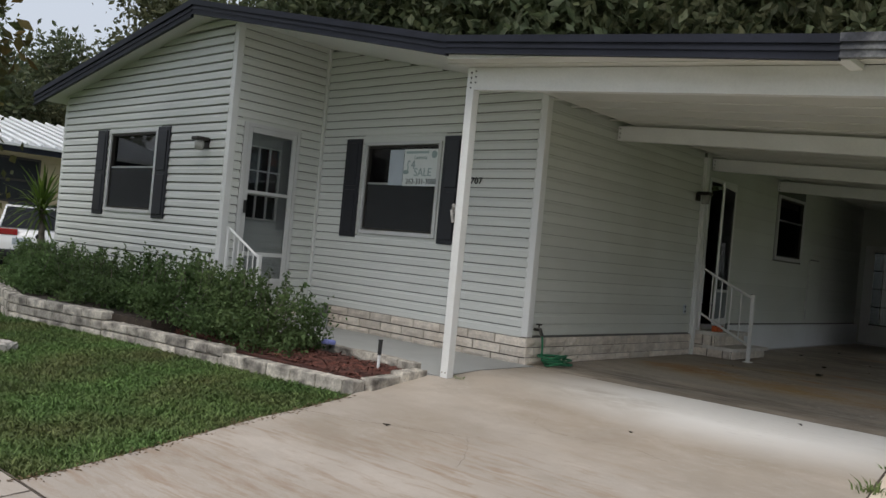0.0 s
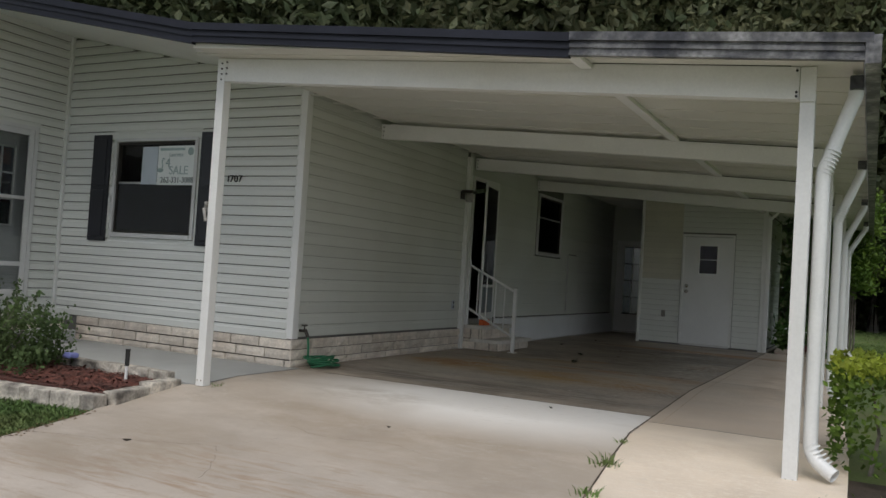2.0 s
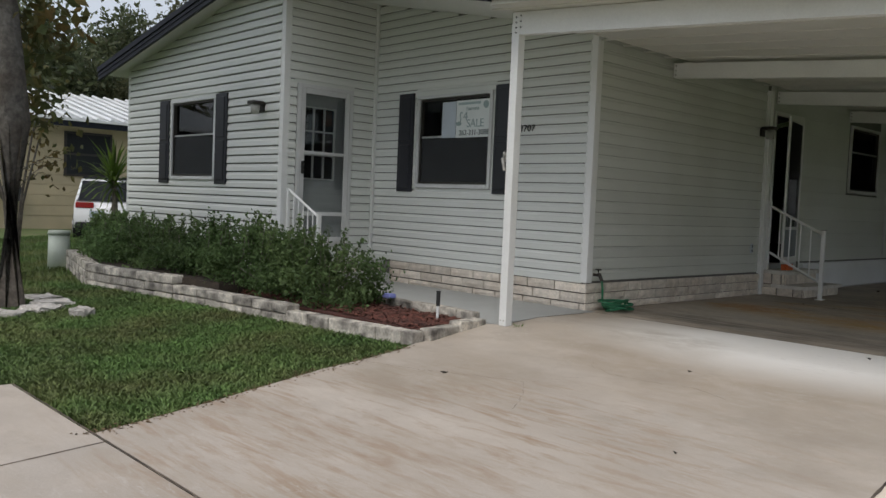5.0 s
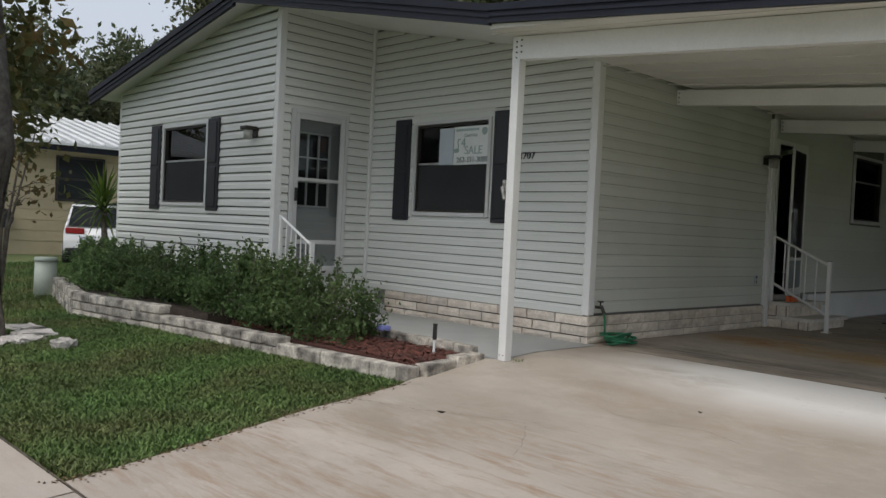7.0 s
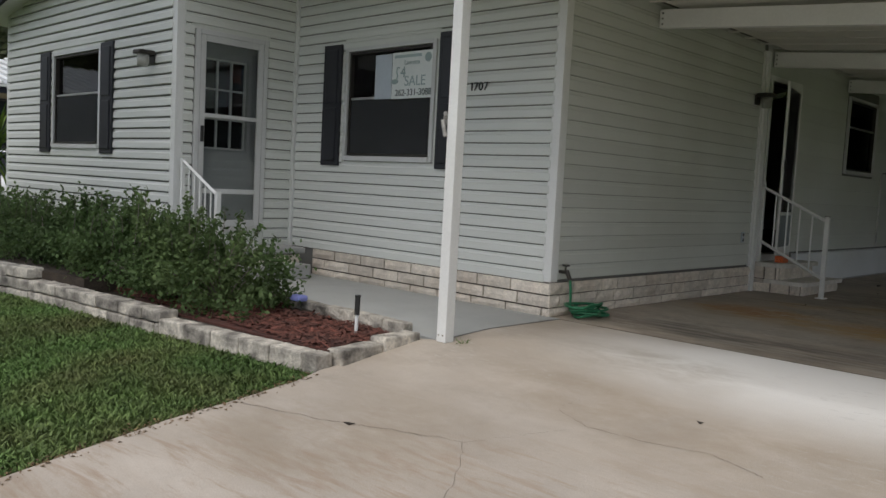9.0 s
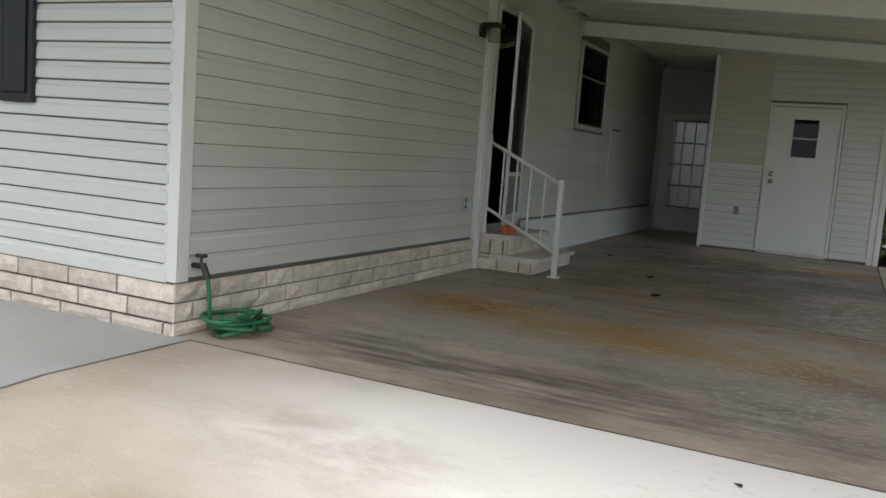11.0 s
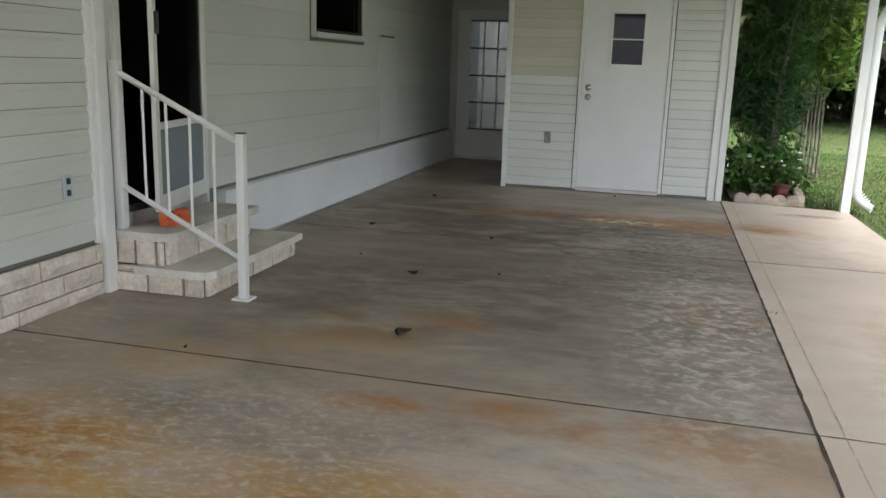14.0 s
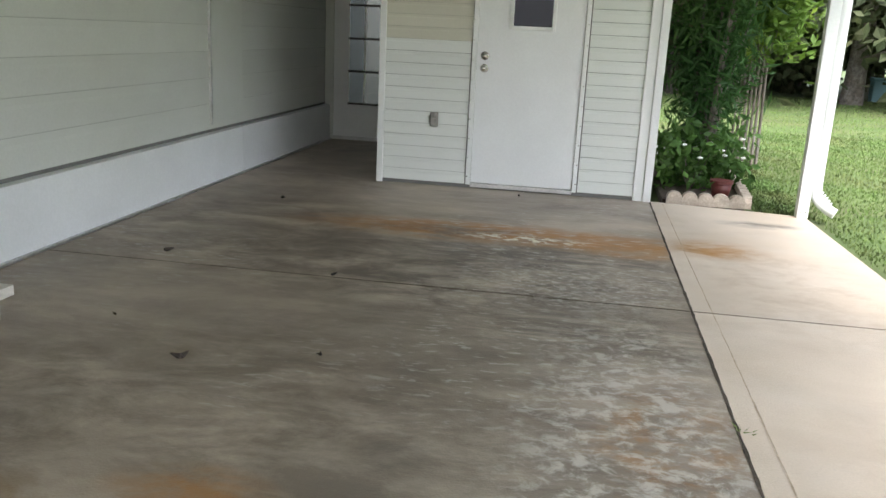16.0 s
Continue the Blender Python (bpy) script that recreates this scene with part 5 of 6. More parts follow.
def taper(bm, pts, r0, r1, sides=8):
    """A bent, tapering limb through the points."""
    prev = None
    n = len(pts)
    for i, p in enumerate(pts):
        r = r0 + (r1 - r0) * i / (n - 1)
        d = (Vector(pts[min(i + 1, n - 1)]) - Vector(pts[max(i - 1, 0)])).normalized()
        q = d.to_track_quat("Z", "Y")
        ring = [bm.verts.new(Vector(p) + q @ Vector((r * math.cos(2 * math.pi * k / sides), r * math.sin(2 * math.pi * k / sides), 0))) for k in range(sides)]
        if prev:
            for k in range(sides):
                bm.faces.new((prev[k], prev[(k + 1) % sides], ring[(k + 1) % sides], ring[k]))
        prev = ring
    bm.faces.new(prev)


def tree(label, height, spread, trunk_r, leaf, material, n_clump, per, seed, group="", base_h=0.3, clump=0.5):
    """Tapered trunk, forked limbs and a ragged crown gathered round the limb ends."""
    r = random.Random(seed)
    t = thing("tree", label, "tree", group)
    bm = bmesh.new()
    top = Vector((r.uniform(-0.4, 0.4), r.uniform(-0.4, 0.4), height * 0.75))
    taper(bm, [(0, 0, -0.3), (0.05, 0.02, height * 0.2), (top.x * 0.5, top.y * 0.5, height * 0.45), tuple(top)], trunk_r, trunk_r * 0.3)
    ends = [top]
    for k in range(11):
        a, z = k * 2.4 + r.uniform(-0.4, 0.4), height * (base_h + (0.92 - base_h) * k / 11)
        reach = spread * (0.55 + 0.45 * math.sin(math.pi * (0.15 + 0.75 * k / 11))) * r.uniform(0.7, 1.1)
        e = Vector((reach * math.cos(a), reach * math.sin(a), z + height * r.uniform(0.04, 0.14)))
        m = e * 0.5
        m.z = z + height * 0.03
        taper(bm, [(top.x * z / height, top.y * z / height, z * 0.85), tuple(m), tuple(e)], trunk_r * 0.35, trunk_r * 0.07, 6)
        ends += [e, (e + m) * 0.5]
    part("trunk", bm, M["bark"], t, "", True)
    c = np.array([list(ends[r.randrange(len(ends))]) for _ in range(n_clump)])
    c += gen.normal(size=(n_clump, 3)) * (spread * 0.24, spread * 0.24, height * 0.075)
    p = (c[:, None, :] + gen.normal(size=(n_clump, per, 3)) * clump).reshape(-1, 3)
    p = p[p[:, 2] > height * (base_h - 0.12)]
    under("crown", leaf_mesh("crown", p, leaf, material), t)
    return t


def stem(parent, pts, r0, r1, sides=5):
    bm = bmesh.new()
    taper(bm, pts, r0, r1, sides)
    return part("stem", bm, M["bark"], parent)


# ---- planter ----
planter = thing("planter_wall", "low raised bed edged with rough concrete blocks", "planter")
BLOCK = {}


def block(l, h, d, seed):
    key = (round(l, 2), round(h, 3), seed)
    if key not in BLOCK:
        r = random.Random(seed + 40)
        bm = bmesh.new()
        vs = box(bm, 0, l, -d / 2, d / 2, 0, h, 0.014)
        bmesh.ops.subdivide_edges(bm, edges=[e for e in bm.edges if e.calc_length() > 0.1], cuts=2, use_grid_fill=True)
        for v in bm.verts:
            if v.co.y < 0 and 0.02 < v.co.z < h - 0.02:
                v.co.y += r.uniform(-0.012, 0.010)
            v.co.z += r.uniform(-0.003, 0.003)
        BLOCK[key] = mesh_of("block", bm, M["block"])
    return BLOCK[key]


def block_run(a, b, z0, h, d=0.16, size=0.31, start=0.0):
    a, b = Vector(a), Vector(b)
    length, u, k = (b - a).length, -start, 0
    ang = math.atan2(b.y - a.y, b.x - a.x)
    r = random.Random(int(length * 1000))
    while u < length - 0.03:
        u0, u1 = max(u, 0), min(u + size, length)
        if u1 - u0 > 0.05:
            p = a.lerp(b, u0 / length)
            ob = new("block", block(round(u1 - u0 - 0.014, 2), h - 0.011, d, r.randrange(4)))
            ob.matrix_world = Matrix.Translation((p.x, p.y, z0(p) if callable(z0) else z0)) @ pose(0, 0, r.uniform(-0.004, 0.003), 0, r.uniform(-1, 1), math.degrees(ang) + r.uniform(-1.2, 1.2))
            ob.parent = planter
        u += size


gz = lambda p: ground_z(p.y) - 0.03
block_run((-1.63, -2.50), (0.06, -2.33), lambda p: ground_z(p.y) - 0.035, 0.135, d=0.14)
block_run((0.02, -2.24), (-0.07, -1.46), lambda p: ground_z(p.y) - 0.025, 0.13, d=0.14, size=0.4)
block_run((-3.0, -1.46), (-0.12, -1.46), -0.10, 0.165, d=0.09, size=0.33)
block_run((-3.72, -2.66), (-1.60, -2.49), lambda p: ground_z(p.y) - 0.05, 0.105, size=0.34)
block_run((-3.72, -2.66), (-1.60, -2.49), lambda p: ground_z(p.y) + 0.055, 0.10, size=0.34, start=0.17)
for k in range(3):
    block_run((-5.62, -2.92), (-3.70, -2.66), lambda p, k=k: ground_z(p.y) - 0.06 + k * 0.105, 0.105, size=0.38, start=0.19 * (k % 2))
    block_run((-7.85, -2.42), (-5.62, -2.92), lambda p, k=k: ground_z(p.y) - 0.06 + k * 0.105, 0.105, size=0.38, start=0.19 * ((k + 1) % 2))
bm = bmesh.new()
prism(bm, [(-7.9, -1.44), (-7.85, -2.36), (-5.62, -2.86), (-3.72, -2.60), (-3.05, -2.52), (-3.05, -1.5), (-3.64, -1.44)], -0.3, 0.07)
prism(bm, [(-3.05, -1.5), (-3.05, -2.52), (-1.6, -2.44), (0.0, -2.28), (-0.1, -1.52)], -0.3, -0.055)
setting(part("planting_soil", bm, M["soil"]), "dark soil of the raised bed", "soil")
n = 5200
x, y = gen.uniform(-3.0, -0.09, n), gen.uniform(-2.27, -1.53, n)
ang, tilt = gen.uniform(0, math.pi, n), gen.normal(0, 0.25, n)
l, w = gen.uniform(0.02, 0.055, n), gen.uniform(0.004, 0.010, n)
z = -0.05 + gen.uniform(0, 0.035, n)
dx, dy, dz = np.cos(ang) * l, np.sin(ang) * l, tilt * l
wx, wy = -np.sin(ang) * w, np.cos(ang) * w
q = np.stack((np.stack((x - dx - wx, y - dy - wy, z - dz), 1), np.stack((x + dx - wx, y + dy - wy, z + dz), 1), np.stack((x + dx + wx, y + dy + wy, z + dz + 0.004), 1), np.stack((x - dx + wx, y - dy + wy, z - dz + 0.004), 1)), 1).reshape(-1, 3)
me = bpy.data.meshes.new("mulch")
me.from_pydata(q.tolist(), [], (np.arange(n * 4).reshape(-1, 4)).tolist())
me.materials.append(M["mulch"])
tagged(new("mulch", me), "shredded red bark mulch in the bed", "mulch", "", "stuff")
bm = bmesh.new()
prism(bm, [(-2.6, -1.52), (-2.6, -2.45), (-0.02, -2.27), (-0.12, -1.53)], -0.054, -0.038)
tagged(part("mulch_bed", bm, M["mulch"]), "packed layer of red bark mulch", "mulch", "", "stuff")

# stake light in the mulch
stake = thing("stake_light", "small black and white garden stake light", "garden light")
bm = bmesh.new()
rod(bm, (-0.358, -1.75, -0.06), (-0.355, -1.75, 0.10), 0.013, sides=10)
part("spike", bm, M["trim"], stake)
bm = bmesh.new()
rod(bm, (-0.355, -1.75, 0.10), (-0.353, -1.75, 0.23), 0.019, sides=14)
rod(bm, (-0.353, -1.75, 0.23), (-0.353, -1.75, 0.24), 0.022, sides=14)
part("head", bm, M["black"], stake)
tagged(boxpart("scrap", M["blue"], None, -1.34, -1.22, -1.62, -1.52, 0.06, 0.11, 0.02), "crumpled blue plastic scrap by the shrub", "scrap")

# ---- shrubs ----


def shrub(x, y, z, rx, ry, h, seed, n=26, per=150, leaf=0.034, shoots=7):
    r = random.Random(seed)
    s = thing("shrub", "leafy green shrub with loose twiggy shoots in the bed", "shrub", "bed shrubs", at=(x, y, z))
    bm = bmesh.new()
    pts = []
    for k in range(16):
        a, f = r.uniform(0, 6.28), r.uniform(0.3, 1)
        e = (rx * f * math.cos(a), ry * f * math.sin(a), h * (1.05 - 0.45 * f) * r.uniform(0.7, 1.0))
        stem(s, [(e[0] * 0.1, e[1] * 0.1, 0), (e[0] * 0.5, e[1] * 0.5, e[2] * 0.6), e], 0.008, 0.003, 5)
        pts.append(e)
    tips = []
    for k in range(shoots):
        a, f = r.uniform(0, 6.28), r.uniform(0.2, 0.9)
        b = (rx * f * math.cos(a), ry * f * math.sin(a), h * 0.7)
        e = (b[0] + r.uniform(-0.16, 0.22), b[1] + r.uniform(-0.1, 0.1), h * r.uniform(1.05, 1.55))
        stem(s, [b, ((b[0] + e[0]) / 2 + 0.02, (b[1] + e[1]) / 2, (b[2] + e[2]) / 2 + 0.03), e], 0.004, 0.002, 4)
        for f in np.linspace(0.1, 1, 16):
            tips.append([b[i] + (e[i] - b[i]) * f for i in range(3)])
    c = []
    for k in range(n):
        a, f = r.uniform(0, 6.28), math.sqrt(r.uniform(0, 1))
        c.append((rx * f * math.cos(a), ry * f * math.sin(a), h * (0.12 + 0.85 * r.random() * (1.15 - 0.5 * f * f))))
    c = np.array(c)
    p = (c[:, None, :] + gen.normal(size=(len(c), per, 3)) * (rx * 0.17, ry * 0.2, h * 0.12)).reshape(-1, 3)
    p = np.concatenate((p, np.repeat(np.array(tips), 3, 0) + gen.normal(size=(len(tips) * 3, 3)) * 0.02))
    p = p[p[:, 2] > 0.01]
    under("foliage", leaf_mesh("foliage", p, leaf, M["leaf"], 1.7), s)
    return s


for k, (x, y, z, rx, ry, h) in enumerate(((-1.75, -1.98, -0.05, 0.62, 0.42, 0.62), (-2.55, -2.08, -0.05, 0.6, 0.42, 0.70), (-3.35, -2.12, 0.05, 0.6, 0.42, 0.62), (-4.2, -2.12, 0.06, 0.62, 0.42, 0.56),
                                          (-5.1, -2.2, 0.06, 0.62, 0.48, 0.58), (-6.0, -2.25, 0.06, 0.62, 0.5, 0.60), (-6.9, -2.1, 0.06, 0.62, 0.45, 0.62), (-7.6, -1.95, 0.06, 0.5, 0.4, 0.60))):
    shrub(x, y, z, rx, ry, h * (0.86 if k < 4 else 0.74), k, 34, 150, 0.027, 26)

# ---- lawn ----


def blades(name, n, area, height, label, material=None, keep=None):
    p = area(n)
    if keep is not None:
        p = p[keep(p)]
    n = len(p)
    zb = np.interp(p[:, 1], (-60, -7, -5, -3, -2.2, -1.45, -0.9, 60), (-0.3, -0.28, -0.24, -0.17, -0.12, -0.04, 0, 0)) - 0.052
    a = gen.uniform(0, 2 * math.pi, n)
    h = height * gen.uniform(0.5, 1.25, n)
    lean = h * gen.uniform(0.2, 0.9, n)
    w = 0.0035 + 0.0035 * gen.random(n)
    b = gen.uniform(0, 2 * math.pi, n)
    base1 = np.stack((p[:, 0] + np.cos(b) * w, p[:, 1] + np.sin(b) * w, zb), 1)
    base2 = np.stack((p[:, 0] - np.cos(b) * w, p[:, 1] - np.sin(b) * w, zb), 1)
    mid = np.stack((p[:, 0] + np.cos(a) * lean * 0.4, p[:, 1] + np.sin(a) * lean * 0.4, zb + h * 0.75), 1)
    m1, m2 = mid + np.stack((np.cos(b) * w, np.sin(b) * w, 0 * w), 1), mid - np.stack((np.cos(b) * w, np.sin(b) * w, 0 * w), 1)
    tip = np.stack((p[:, 0] + np.cos(a) * lean, p[:, 1] + np.sin(a) * lean, zb + h), 1)
    v = np.stack((base1, base2, m2, m1, tip), 1).reshape(-1, 3)
    i = np.arange(n)[:, None] * 5
    f = np.concatenate((i + (0, 1, 2), i + (0, 2, 3), i + (3, 2, 4)), 1).reshape(-1, 3)
    me = bpy.data.meshes.new(name)
    me.from_pydata(v.tolist(), [], f.tolist())
    me.materials.append(material or M["grass"])
    return tagged(new(name, me), label, "grass", "", "stuff")


def drive_left(y):
    return np.interp(y, (-12, -5.28, -4.5, -3.5, -2.6, -2.4), (-0.6, 0.79, 0.59, 0.29, 0.13, 0.06))


def front_lawn(p):
    x, y = p[:, 0], p[:, 1]
    edge = np.interp(x, (-8, -7.85, -5.62, -3.7, -1.6, 0.3), (-1.4, -2.52, -3.02, -2.76, -2.59, -2.42))
    return (y < edge) & (x < drive_left(y) - 0.02) & ~((x > -0.65) & (y < -5.25))


uni = lambda x0, x1, y0, y1: lambda n: np.stack((gen.uniform(x0, x1, n), gen.uniform(y0, y1, n)), 1)
blades("grass", 190000, uni(-5.5, 1.0, -6.2, -2.4), 0.055, "thick green lawn blades in front of the house", keep=front_lawn)
blades("grass", 60000, uni(-14, -5.5, -7, 1.5), 0.06, "thick green lawn blades by the planter", keep=lambda p: front_lawn(p) | (p[:, 0] < -8.6))
blades("grass", 5000, uni(4.4, 4.86, 8.9, 12), 0.05, "green back lawn blades beside the flower bed", keep=lambda p: p[:, 0] > 4.42 + 0.07 * (p[:, 1] - 9))
blades("grass", 60000, uni(4.85, 11, 5.5, 16), 0.03, "green back lawn blades beside the carport", M["grass_back"], keep=lambda p: p[:, 0] > 4.85)
blades("grass", 45000, uni(4.0, 16, 11.8, 27), 0.035, "green back lawn blades near the woods", M["grass_back"])
blades("grass", 2500, uni(4.95, 7.5, -3.2, -1.5), 0.06, "sparse grass before the hedge", keep=lambda p: gen.random(len(p)) < 0.5)


def rim(n):
    y = gen.uniform(-5.4, -2.45, n)
    return np.stack((drive_left(y) + gen.normal(0, 0.035, n), y), 1)


blades("dry_grass", 5000, rim, 0.04, "dry brown grass edge along the driveway", M["thatch"])
r = random.Random(63)
bm = bmesh.new()
for k in range(420):
    y = r.uniform(-5.4, -2.45)
    x, z, w, a = float(drive_left(y)) + r.gauss(0.02, 0.035), ground_z(y) + 0.002, r.uniform(0.004, 0.016), r.uniform(0, 3.1)
    dx, dy = w * math.cos(a), w * math.sin(a)
    v = [bm.verts.new(p) for p in ((x - dx, y - dy, z), (x + dy * 0.5, y - dx * 0.5, z + 0.004), (x + dx, y + dy, z), (x - dy * 0.5, y + dx * 0.5, z + 0.005))]
    bm.faces.new(v)
tagged(part("edge_litter", bm, M["thatch"]), "brown crumbs of thatch along the driveway edge", "litter", "", "stuff")
for k, (x, y, s) in enumerate(((3.775, -1.72, 0.62), (3.83, -2.28, 0.55), (3.725, -1.18, 0.40), (0.28, -1.36, 0.4), (0.24, -1.30, 0.35), (3.57, 4.75, 0.35), (3.57, 6.85, 0.25))):
    w = blades("weed_tuft", int(90 * s), lambda n, x=x, y=y, s=s: np.stack((gen.normal(x, 0.05 * s, n), gen.normal(y, 0.045 * s, n)), 1), 0.17 * s, "small grassy weed in a slab joint", M["grass_back"])
    w["kind"], w["category"], w["group"] = "thing", "weed", "joint weeds"

# cracks and litter on the concrete


def crack(name, pts, w, label):
    bm = bmesh.new()
    r = random.Random(len(pts) * 13)
    fine = []
    for a, b in zip(pts, pts[1:]):
        for f in np.linspace(0, 1, 7)[:-1]:
            fine.append((a[0] + (b[0] - a[0]) * f + r.uniform(-0.012, 0.012), a[1] + (b[1] - a[1]) * f + r.uniform(-0.012, 0.012)))
    prev = None
    for x, y in fine:
        ww = w * r.uniform(0.3, 1.2)
        z = ground_z(y) + 0.0025
        cur = (bm.verts.new((x, y - ww, z)), bm.verts.new((x, y + ww, z)))
        if prev:
            bm.faces.new((prev[0], cur[0], cur[1], prev[1]))
        prev = cur
    tagged(part(name, bm, M["litter"]), label, "crack", "driveway cracks")


crack("crack", [(0.30, -3.07), (0.65, -2.98), (0.96, -2.88), (1.25, -2.75), (1.52, -2.67), (1.65, -2.41), (1.80, -2.09)], 0.0019, "thin dark crack across the driveway")
crack("crack", [(1.80, -2.09), (1.60, -2.0), (1.53, -1.93), (1.57, -1.73)], 0.0012, "short thin crack in the driveway")
crack("crack", [(1.80, -2.09), (2.08, -2.07), (2.40, -2.02), (2.75, -2.1)], 0.0017, "thin crack running on in the driveway")
crack("crack", [(1.52, -2.67), (1.75, -2.95), (1.95, -3.3)], 0.0015, "fine crack near the planter")
for k, (x, y, s) in enumerate(((1.745, 3.70, 0.07), (0.69, 6.24, 0.05), (0.77, 7.9, 0.04), (0.91, 3.15, 0.02), (1.49, 4.83, 0.05), (0.957, -2.89, 0.03), (1.72, 6.08, 0.03), (2.0, 5.0, 0.02), (2.5, 8.7, 0.03), (1.0, 5.2, 0.02), (2.9, -0.3, 0.025), (3.0, -3.2, 0.02), (2.2, -1.7, 0.02))):
    r = random.Random(k)
    bm = bmesh.new()
    for a in (0, 2.3):
        a += r.uniform(0, 6)
        rod(bm, (0, 0, 0.006), (s * math.cos(a), s * math.sin(a), 0.012), s * 0.28, s * 0.05, 5)
    o = tagged(part("fallen_leaf", bm, M["litter"]), "curled dark dead leaf on the concrete", "leaf", "fallen leaves")
    o.location = (x, y, ground_z(y))

# ---- oak with stone ring, young tree, utility pedestal ----
oak = tree("tall oak with rough grey bark on the lawn", 9.5, 2.3, 0.21, 0.10, M["leaf_oak"], 110, 60, 4, base_h=0.56, clump=0.32)
oak.location = (-4.25, -4.3, ground_z(-4.3))
low = np.array([(-0.55, 0.1, 2.5), (-0.2, 0.3, 2.9), (-0.8, 0.5, 2.2), (-0.1, 0.15, 3.3), (-0.5, 0.5, 3.0)])
under("low_branch_leaves", leaf_mesh("low_branch_leaves", (low[:, None, :] + gen.normal(size=(5, 90, 3)) * 0.22).reshape(-1, 3), 0.085, M["leaf_oak"]), oak)
r = random.Random(8)
for k, (x, y, sx, sy, sz) in enumerate(((-4.6, -3.85, 0.2, 0.14, 0.06), (-4.1, -3.9, 0.2, 0.13, 0.06), (-3.78, -4.12, 0.17, 0.14, 0.07), (-3.7, -4.5, 0.16, 0.18, 0.06), (-3.2, -3.92, 0.10, 0.075, 0.10), (-4.9, -4.2, 0.17, 0.2, 0.06))):
    bm = bmesh.new()
    box(bm, -sx, sx, -sy, sy, -0.03, sz, 0.03)
    bmesh.ops.subdivide_edges(bm, edges=bm.edges[:], cuts=1, use_grid_fill=True)
    for v in bm.verts:
        v.co += Vector((r.uniform(-1, 1), r.uniform(-1, 1), r.uniform(-1, 1))) * 0.02
    o = tagged(part("stone", bm, M["stone"]), "flat pale stone edging the tree base" if k != 4 else "loose pale stone block on the lawn", "stone", "tree ring stones")
    o.location, o.rotation_euler = (x, y, ground_z(y) - 0.04), (0, 0, r.uniform(0, 3))
young = thing("young_tree", "thin multi-stemmed ornamental tree with sparse leaves", "tree", at=(-7.3, -3.4, -0.2))
bm = bmesh.new()
lp = []
for k in range(6):
    a = k * 1.05
    e = (0.35 * math.cos(a), 0.45 * math.sin(a), 2.2 + 0.25 * (k % 3))
    taper(bm, [(0.03 * math.cos(a), 0.03 * math.sin(a), 0), (0.1 * math.cos(a), 0.12 * math.sin(a), 1.0), e], 0.03, 0.008, 6)
    for j in range(5):
        f = 0.55 + 0.1 * j
        b = (e[0] * f, e[1] * f, e[2] * f)
        t2 = (b[0] + r.uniform(-0.4, 0.4), b[1] + r.uniform(-0.4, 0.4), b[2] + r.uniform(0.05, 0.4))
        taper(bm, [b, ((b[0] + t2[0]) / 2, (b[1] + t2[1]) / 2, (b[2] + t2[2]) / 2 + 0.04), t2], 0.008, 0.003, 4)
        lp.append(t2)
part("trunk", bm, M["bark"], young, "", True)
under("foliage", leaf_mesh("foliage", (np.array(lp)[:, None, :] + gen.normal(size=(len(lp), 16, 3)) * 0.13).reshape(-1, 3), 0.06, M["leaf_oak"]), young)
ped = thing("utility_pedestal", "pale green plastic utility pedestal beside the planter", "utility box", at=(-7.98, -2.56, ground_z(-2.56) - 0.05))
bm = bmesh.new()
rod(bm, (0, 0, 0), (0, 0, 0.52), 0.16, 0.15, 24)
part("body", bm, M["pedestal"], ped, "", True)
bm = bmesh.new()
rod(bm, (0, 0, 0.52), (0, 0, 0.58), 0.165, 0.155, 24)
part("lid", bm, M["pedestal"], ped, "", True)

# yucca by the house corner
yuc = thing("yucca", "spiky green yucca beside the house corner", "plant", at=(-9.25, -1.25, -0.1))
bm = bmesh.new()
taper(bm, [(0, 0, 0), (0.04, 0.02, 0.7), (0, 0, 1.35)], 0.07, 0.05, 8)
part("trunk", bm, M["bark"], yuc, "", True)
bm = bmesh.new()
for k in range(90):
    a, e = k * 2.399, radians(-35 + 120 * ((k * 37) % 90) / 90)
    d = Vector((math.cos(a) * math.cos(e), math.sin(a) * math.cos(e), math.sin(e)))
    b = Vector((0, 0, 1.15 + 0.3 * (k / 90)))
    w = d.cross(Vector((0, 0, 1))).normalized() * 0.018
    L = 0.75 + 0.15 * math.sin(k)
    m = b + d * L * 0.55 + Vector((0, 0, 0.03))
    t2 = b + d * L - Vector((0, 0, 0.08))
    v = [bm.verts.new(p) for p in (b - w, b + w, m + w, m - w, t2)]
    bm.faces.new((v[0], v[1], v[2], v[3])), bm.faces.new((v[3], v[2], v[4]))
part("leaves", bm, M["leaf_hedge"], yuc)

# ---- neighbouring house and car ----
nb = thing("neighbour_house", "cream house with a white ribbed metal roof", "house")
boxpart("wall", M["cream"], nb, -22, -15.3, -9, 11, -0.3, 2.75)
for k in range(9):
    boxpart("siding_board", M["cream"], nb, -15.3, -15.285, -9, 11, 0.2 + k * 0.27, 0.45 + k * 0.27, 0.004)
bm = bmesh.new()
v = [bm.verts.new(p) for p in ((-14.7, -9.6, 2.72), (-14.7, 11.4, 2.72), (-20, 11.4, 3.87), (-20, -9.6, 3.87))]
bm.faces.new(v)
bmesh.ops.solidify(bm, geom=bm.faces[:], thickness=0.03)
nroof = part("roof", bm, M["metal_roof"], nb, "white ribbed metal roof")
bm = bmesh.new()
